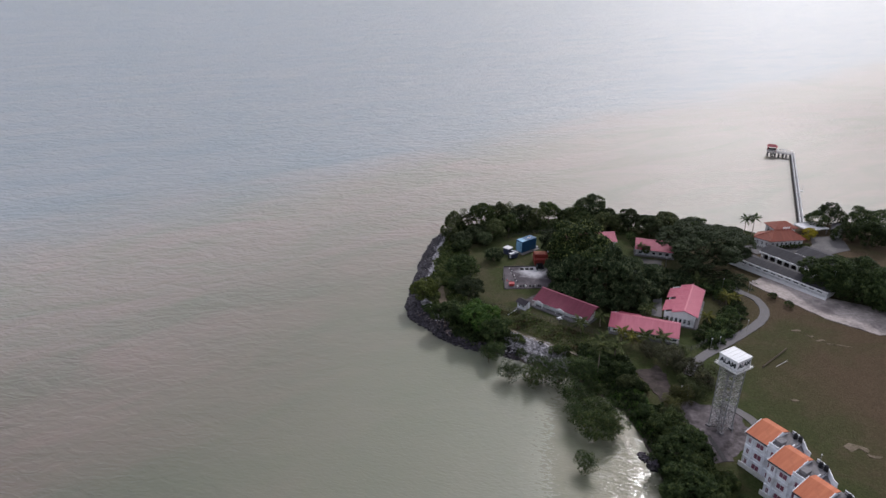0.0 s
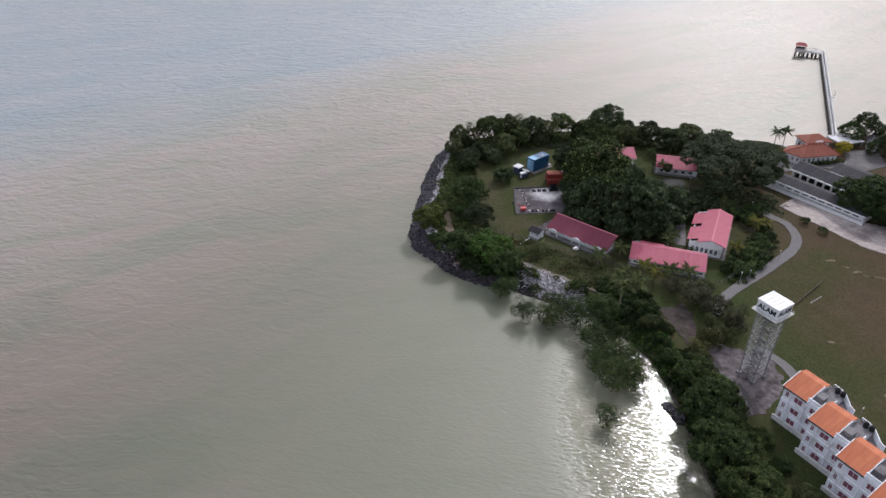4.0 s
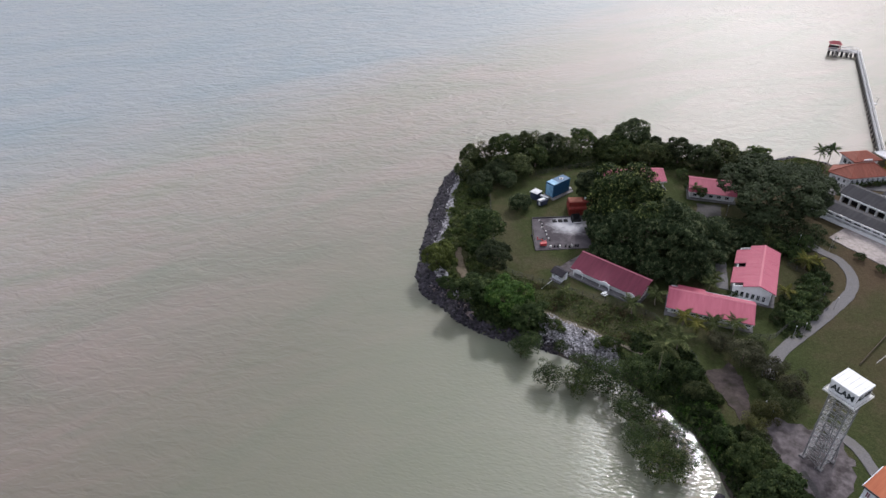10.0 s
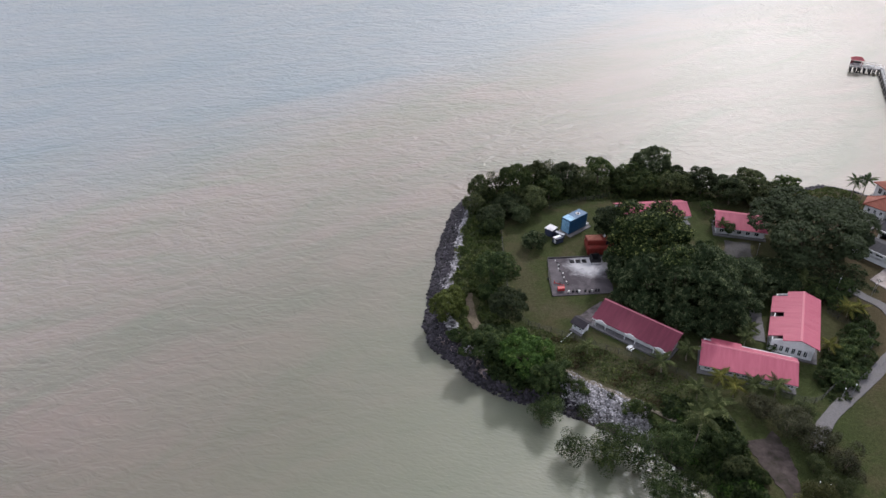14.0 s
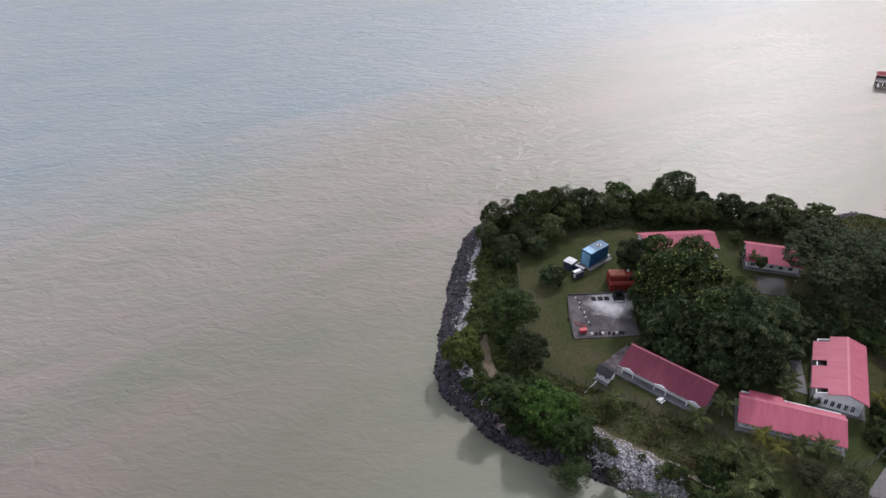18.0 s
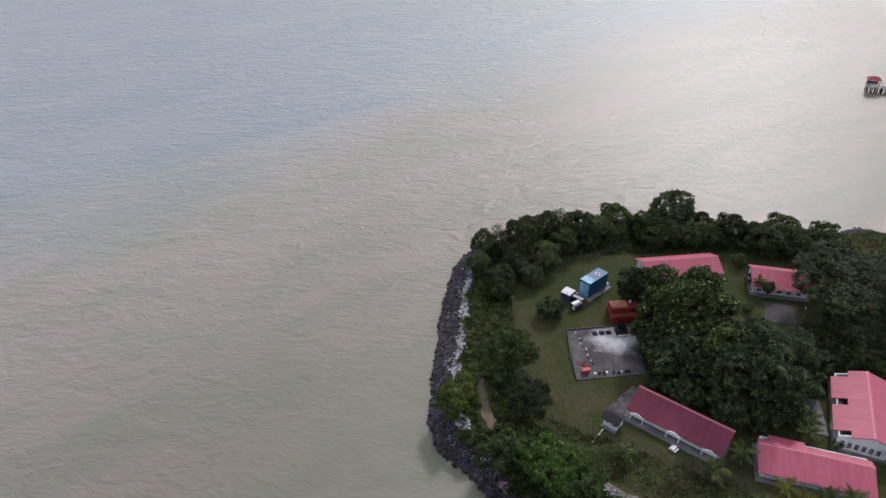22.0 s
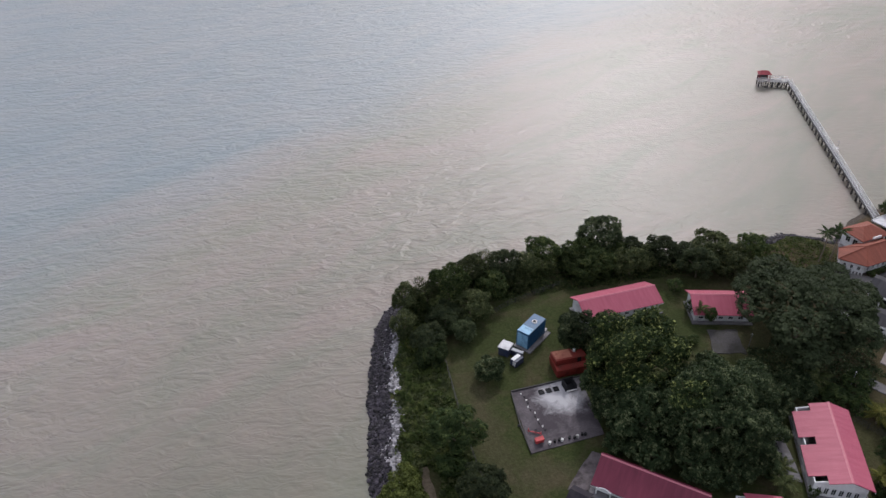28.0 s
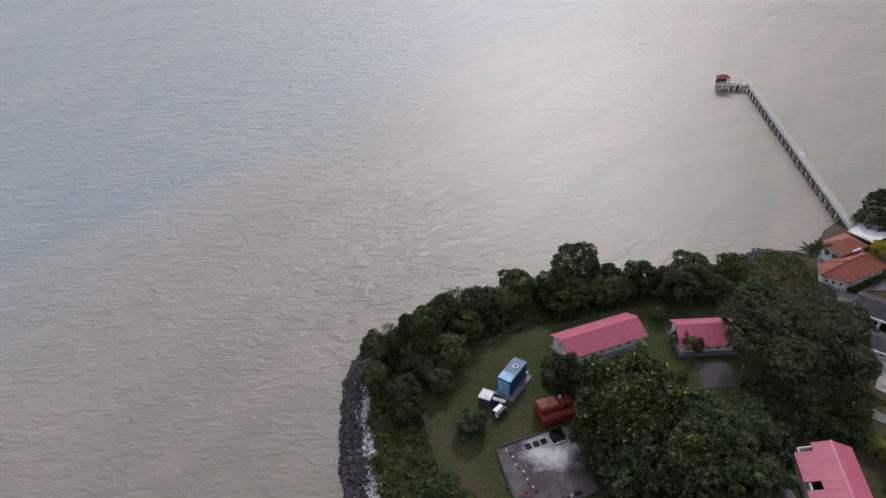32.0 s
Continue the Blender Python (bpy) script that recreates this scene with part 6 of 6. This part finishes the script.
for x, y, zc, r in ((115.5, 183, 7, 8.0), (121, 178, 7, 8.0), (128, 172, 7, 9.0), (135, 232, 5.8, 4.0), (142, 236, 6.4, 4.9), (149, 229, 6.6, 5.6), (139.5, 221, 5.5, 4.2), (155, 224, 7, 6.5), (126, 186, 6.5, 6.0), (146, 217, 6.5, 5.5)):
    tree(x, y, zc, r, "big" if r > 6.5 else "round", L_DARK, "broad dark green shade tree by the teaching blocks" if r > 6.5 else "dark green tree by the jetty root")
tree(128.0, 222.0, 4.4, 2.6, "bush", L_GOLD, "golden-leaved ornamental shrub by the terminal", "shrub", "shrub")
SHRUBS = [(61.8, 163, 3.3, 1.3), (60.4, 162.2, 3.0, 1.0), (63.2, 162.2, 3.0, 0.9), (73.4, 158.6, 3.2, 1.9), (69.2, 156.4, 3.0, 1.8), (74.6, 155.4, 3.0, 1.7), (79.8, 168, 3.0, 1.7), (81.4, 178.6, 3.4, 2.0), (75, 161, 3.2, 2.2), (71, 153, 3.2, 2.6), (80, 165, 3.2, 2.2), (96, 177, 3.4, 1.2), (98.5, 172, 3.4, 1.2), (64, 209, 4.5, 1.6), (60, 200, 3.4, 1.1), (57.5, 200.5, 3.2, 1.0), (80, 176, 3.6, 2.2),
          (77, 163, 3.2, 2.0), (72, 160, 3.0, 2.0), (83, 169, 3.0, 1.6), (67, 154, 3.2, 1.8), (84, 182, 3.8, 2.4), (76, 157, 3.2, 2.0), (78.5, 160, 3.0, 1.8), (64.5, 217, 4.2, 1.8), (82.5, 172, 3.0, 1.5)]
for x, y, zc, r in SHRUBS:
    tree(x, y, zc, r, "bush", L_DARK, "dark rounded garden shrub on the grass", "shrub", "shrub", "garden shrubs")
for x, y, zc, r in ((19.5, 151.6, 2.2, 1.5), (20.6, 150.4, 2.0, 0.9), (25.2, 148.9, 2.2, 0.7), (28.2, 145.8, 2.2, 1.5), (29.4, 147.2, 2.0, 1.0), (30.5, 145.4, 2.6, 1.9), (17.6, 153.2, 2.4, 1.1)):
    tree(x, y, zc, r, "bush", L_MID, "small green bush growing through the rubble", "shrub", "shrub")
for i in range(9):
    tree(111.5 + 1.55 * i, 212.2 + 0.3 * i, 3.1, 0.9, "bush", L_MID, "low clipped hedge shrub under the terminal wall", "shrub", "shrub", "hedge by the terminal")


def frond_mesh():
    """One arched palm frond: a rib with drooping leaflets on both sides. Length one."""
    b, n = Builder(), 9
    rib = [Vector((t, 0, 0.34 * t - 0.62 * t * t)) for t in np.linspace(0, 1, n + 1)]
    for p, q in zip(rib, rib[1:]):
        b.add([p + Vector((0, -0.012, 0)), q + Vector((0, -0.010, 0)), q + Vector((0, 0.010, 0)), p + Vector((0, 0.012, 0))], [(0, 1, 2, 3)])
    for i in range(1, n + 1):
        p, w = rib[i], 0.24 * math.sin(math.pi * (0.12 + 0.82 * i / n))
        for s in (-1, 1):
            b.add([p + Vector((-0.05, 0, 0)), p + Vector((0.05, 0, 0)), p + Vector((0.12, s * w, -0.45 * w)), p + Vector((0.04, s * w * 0.9, -0.42 * w))], [(0, 1, 2, 3)])
    return b


FRONDS = {m.name: frond_mesh().mesh("frond", m) for m in (L_PALM, L_PALMY, L_DARK)}
PALM_TRUNK = Builder()
for i in range(6):
    PALM_TRUNK.rod((0.04 * math.sin(i * 0.5), 0, i / 6), (0.04 * math.sin((i + 1) * 0.5), 0, (i + 1) / 6), 0.030 - 0.002 * i, 0.028 - 0.002 * i, 8)
PALM_TRUNK = PALM_TRUNK.mesh("trunk", M_PALMBARK)


def palm(x, y, top, r, material=None, label="coconut palm with drooping fronds on the grass"):
    material = material or L_PALM
    z = float(height(x, y)[0])
    o = thing("palm_tree", pose(x, y, z, 0, 0, TREE_RNG.uniform(0, 360)), label, "palm tree", "palms")
    h = top - z
    r *= 1.12
    piece("trunk", PALM_TRUNK, o, at=Matrix.Diagonal((5.2, 5.2, h, 1)))
    for i in range(15):
        el = -30 + 70 * ((i * 4) % 15) / 14
        m = pose(0.2, 0, h, 0, 0, i * 24 + TREE_RNG.uniform(-12, 12)) @ pose(0, 0, 0, 0, el - 15, 0) @ Matrix.Diagonal((r, r, r, 1))
        piece("frond", FRONDS[material.name], o, at=m)


for x, y, top, r in ((104.1, 220.3, 10.4, 2.2), (106.8, 220.1, 10.9, 2.2)):
    palm(x, y, top, r, L_DARK, label="dark coconut palm by the shore, one of a pair")
for x, y, top, r in ((37.3, 137.4, 10.4, 3.0), (42.4, 159.2, 5.6, 2.2), (36.5, 155.8, 5.4, 2.4), (51.6, 149.6, 5.4, 2.3), (56.2, 149.5, 5.4, 2.2), (23, 161, 4.8, 2.0), (57.3, 166.7, 5, 1.9),
                     (55.4, 163.2, 5.6, 2.0), (76.1, 183.1, 5, 2.6), (43, 144.5, 6, 2.8), (65, 207, 5.5, 1.7), (54.5, 207, 6, 1.5), (41.1, 148.2, 5.6, 2.4)):
    palm(x, y, top, r)
for x, y, top, r in ((46.3, 152.2, 5.4, 2.0), (48.4, 149.5, 5.2, 2.0), (71.7, 161.5, 5, 1.9), (81.1, 173, 5, 2.3), (84, 174, 4.6, 1.8)):
    palm(x, y, top, r, L_PALMY, "young palm with yellowing fronds on the lawn")


# ---- low growth on the banks ----
def thicket(name, label, n, box, test, material, seed, lift=1.2, leaf=0.3):
    """Uncounted low shrubs and creepers over a stretch of bank."""
    rs = np.random.default_rng(seed)
    x, y = rs.uniform(box[0], box[1], n * 3), rs.uniform(box[2], box[3], n * 3)
    s = inland(x, y)
    ok = test(x, y, s)
    x, y = x[ok][:n], y[ok][:n]
    lump = np.array([noise.noise(Vector((a * 0.45, b * 0.45, seed))) + 0.6 * noise.noise(Vector((a * 1.3, b * 1.3, seed))) for a, b in zip(x, y)])
    z = height(x, y) + np.clip(0.25 + lump, 0.02, None) * lift * rs.uniform(0.5, 1.0, len(x))
    nm = rs.normal(scale=0.6, size=(len(x), 3)) + np.array([0, -0.1, 0.9])
    nm /= np.linalg.norm(nm, axis=1, keepdims=True)
    ob = new(name, leaf_mesh(name, np.stack([x, y, z], 1), nm, leaf * rs.uniform(0.5, 1.4, len(x)), material, rs))
    return tagged(ob, label, "undergrowth", kind="stuff")


thicket("undergrowth", "tangled green creepers and low shrubs above the rocks", 19000, (-8, 12, 160, 232), lambda x, y, s: (s > 5.3 + 0.5 * np.sin(y * 0.6)) & ~((np.abs(x - 0.4) < 1.3 + 0.4 * np.sin(y)) & (y > 166) & (y < 181)) & (x < 7.6 + 1.4 * np.sin(y * 0.9) * np.sin(y * 0.37 + 1)), L_SCRUB, 3, 1.5)
thicket("undergrowth", "olive scrub above the rocks", 9000, (-8, 12, 160, 232), lambda x, y, s: (s > 5.5 + 0.5 * np.sin(y * 0.6)) & ~((np.abs(x - 0.4) < 1.3 + 0.4 * np.sin(y)) & (y > 166) & (y < 181)) & (x < 7.4 + 1.4 * np.sin(y * 0.7) * np.sin(y * 0.31 + 2)), L_OLIVE, 8, 1.3)
SLOPE = lambda x, y, s: (s > 2.5) & (y > 158.2 - 0.72 * (x - 17.6)) & (y < 165.2 - 0.55 * (x - 20.5) + 0.5 * np.sin(x))
thicket("undergrowth", "rough green scrub on the slope below the houses", 3600, (12, 44, 138, 170), SLOPE, L_SCRUB, 4, 0.6, 0.24)
thicket("undergrowth", "coarse olive grass clumps on the slope", 2600, (12, 44, 138, 170), SLOPE, L_OLIVE, 16, 0.5, 0.22)
thicket("undergrowth", "dry reddish-brown grass on the slope", 7500, (12, 46, 138, 170), lambda x, y, s: SLOPE(x, y, s) & (np.sin(x * 0.42 + 1.5 * np.sin(y * 0.3)) + np.sin(y * 0.8 - x * 0.3) > 0.5), L_DRY, 18, 0.45, 0.22)
thicket("undergrowth", "bright green ferns and creepers on the inlet bank", 7000, (36, 50, 117, 146), lambda x, y, s: (s > 0.3) & (x < 46.6 - (y > 134) * (y - 134) * 0.4) & (y < 176 - 0.75 * x), L_BRIGHT, 14, 1.0, 0.26)
thicket("undergrowth", "dense dark green undergrowth along the inlet", 22000, (34, 52, 50, 150), lambda x, y, s: (s > 0.5) & (x < 49) & (y < 170 - 0.55 * x) & ((x < 46) | (y < 125)), L_DARK, 5, 2.0, 0.34)
thicket("undergrowth", "green ground cover under the shore trees", 12000, (5, 86, 205, 240), lambda x, y, s: (s > 2.0) & (y > 219 + (x > 22) * 3.5), L_MID, 6, 1.0, 0.3)
thicket("undergrowth", "bright green creepers near the jetty", 9000, (86, 110, 214, 236), lambda x, y, s: (s > 2.5) & (y > 215), L_SCRUB, 9, 0.35, 0.24)
# low shrubs, kept dark to paint in the shade below the rain tree
thicket("undergrowth", "dark ground cover that also stands in for shade under the rain tree", 7000, (62, 96, 176, 200), lambda x, y, s: np.hypot((x - 79) / 15, (y - 188) / 9) + 0.15 * np.sin(x) * np.sin(y * 0.7) < 1, L_GROVE, 19, 0.4, 0.26)
thicket("undergrowth", "dark scrub on the bank of the south shore", 6500, (-4, 18, 148, 168), lambda x, y, s: (s > 2.2 + 0.5 * np.sin(x * 1.3)) & (s < 8) & ((x > 1.5) | (s > 5)), L_DARK, 20, 1.5, 0.28)
thicket("undergrowth", "scrub along the rubble edge", 3500, (6, 38, 140, 160), lambda x, y, s: (s > 0.8) & (s < 5) & ((x < 15) | (x > 31)), L_DARK, 10, 1.6, 0.3)


thicket("undergrowth", "dark hedge growth along the fence by the lane", 6500, (62, 86, 148, 186), lambda x, y, s: (np.abs((x - 68.5) * 0.757 - (y - 152.5) * 0.653) < 2.6 + np.sin(x) + 0.8 * np.sin(y * 1.7)) & (x > 66), L_DARK, 15, 1.3, 0.26)


# ---- rocks, last ----
ICO = [(0, 0, 1)] + [(0.894 * math.cos(a), 0.894 * math.sin(a), 0.447) for a in np.arange(5) * 1.2566] + [(0.894 * math.cos(a), 0.894 * math.sin(a), -0.447) for a in np.arange(5) * 1.2566 + 0.6283] + [(0, 0, -1)]
ICO_F = [(0, 1 + i, 1 + (i + 1) % 5) for i in range(5)] + [(1 + i, 6 + i, 1 + (i + 1) % 5) for i in range(5)] + [(1 + (i + 1) % 5, 6 + i, 6 + (i + 1) % 5) for i in range(5)] + [(11, 6 + (i + 1) % 5, 6 + i) for i in range(5)]
ICO, ICO_F = np.array(ICO), np.array(ICO_F)


def rock_meshes(material, seed):
    rs = np.random.default_rng(seed)
    out = []
    for k in range(6):
        me = bpy.data.meshes.new("rock")
        me.from_pydata((ICO * rs.uniform(0.7, 1.25, (12, 1)) * rs.uniform((0.8, 0.8, 0.5), (1.2, 1.2, 0.8))).tolist(), [], ICO_F.tolist())
        me.materials.append(material)
        out.append(me)
    return out


def rock_bank(label, n, loose, box, test, material, seed, size):
    """A bank of rocks: those of a middle stretch one by one, the others as one heap."""
    rs = np.random.default_rng(seed)
    x, y = rs.uniform(box[0], box[1], n * 12), rs.uniform(box[2], box[3], n * 12)
    ok = test(x, y, inland(x, y))
    x, y = x[ok][:n], y[ok][:n]
    z = height(x, y)
    r = size * rs.uniform(0.55, 1.4, len(x))
    bank = thing("rock_bank", pose(0, 0, 0), label, "rocks", kind="structure")
    meshes = rock_meshes(material, seed)
    mid = np.abs(y - (box[2] + box[3]) / 2)
    single = set(np.argsort(mid)[:loose].tolist())
    for i in sorted(single):
        m = Matrix.Translation((x[i], y[i], z[i] + 0.15 * r[i])) @ pose(0, 0, 0, rs.uniform(-25, 25), rs.uniform(-25, 25), rs.uniform(0, 360)) @ Matrix.Diagonal((r[i], r[i], r[i], 1))
        piece("rock", meshes[i % 6], bank, at=m)
    rest = [i for i in range(len(x)) if i not in single]
    v, f = [], []
    for k, i in enumerate(rest):
        a = rs.uniform(0, 6.28)
        q = ICO * rs.uniform(0.65, 1.25, (12, 1)) * rs.uniform((0.8, 0.8, 0.5), (1.2, 1.2, 0.85))
        rot = np.stack([q[:, 0] * np.cos(a) - q[:, 1] * np.sin(a), q[:, 0] * np.sin(a) + q[:, 1] * np.cos(a), q[:, 2]], 1)
        v.append(rot * r[i] + (x[i], y[i], z[i] + 0.15 * r[i]))
        f.append(ICO_F + 12 * k)
    if not rest:
        return
    me = bpy.data.meshes.new("rubble")
    me.from_pydata(np.concatenate(v).tolist(), [], np.concatenate(f).tolist())
    me.materials.append(material)
    tagged(piece("rubble", me, bank), kind="stuff")


rock_bank("bank of dark wet boulders along the western shore", 4600, 300, (-14, 8, 158, 234), lambda x, y, s: (s > -0.1) & (s < 4.1) & (x < 3 + (y > 215) * 3), M_ROCK, 21, 0.42)
rock_bank("band of pale broken stone above the dark boulders", 1500, 150, (-12, 6, 160, 222), lambda x, y, s: (s > 3.8 + 0.9 * np.sin(y * 0.8) + 0.7 * np.sin(y * 0.23)) & (s < 5.9 + 0.5 * np.sin(y * 0.6)) & (x < 4), M_PALEROCK, 22, 0.36)
rock_bank("pale stones scattered among the dark boulders", 500, 80, (-12, 6, 160, 228), lambda x, y, s: (s > 1.2) & (s < 4.8) & (x < 4), M_PALEROCK, 27, 0.26)
rock_bank("pale granite rubble slope by the inlet", 3200, 280, (15, 34, 136, 160), lambda x, y, s: (s > 0.2) & (s < 8) & (y > 146.6 - 0.62 * (x - 20) + 0.8 * np.sin(x * 1.1)) & (y < 157.0 - 0.66 * (x - 17) + 0.5 * np.sin(x * 1.7)) & (x > 16.5) & (x < 31.5), M_PALEROCK, 23, 0.25)
rock_bank("reddish-grey broken stone at the corner of the bank", 620, 160, (-9, 2.5, 155, 169), lambda x, y, s: (s > 1.5) & (s < 5.4) & (y < 168 + 0.6 * np.sin(x * 2)), M_REDSTONE, 29, 0.32)
rock_bank("dark stones along the south shore", 900, 100, (-10, 20, 146, 166), lambda x, y, s: (s > -0.6) & (s < 2.2) & (x > -8), M_ROCK, 24, 0.4)
rock_bank("dark rock ledge jutting into the inlet", 110, 110, (38.5, 45, 105, 114), lambda x, y, s: np.hypot((x - 41.0) * 0.8, y - 110.4 + 0.6 * (x - 41.0)) < 2.4, M_ROCK, 28, 0.85)
rock_bank("heap of grey rocks on the far shore", 700, 100, (92, 120, 226, 240), lambda x, y, s: (s > -0.8) & (s < 2.6), M_ROCK, 25, 0.45)
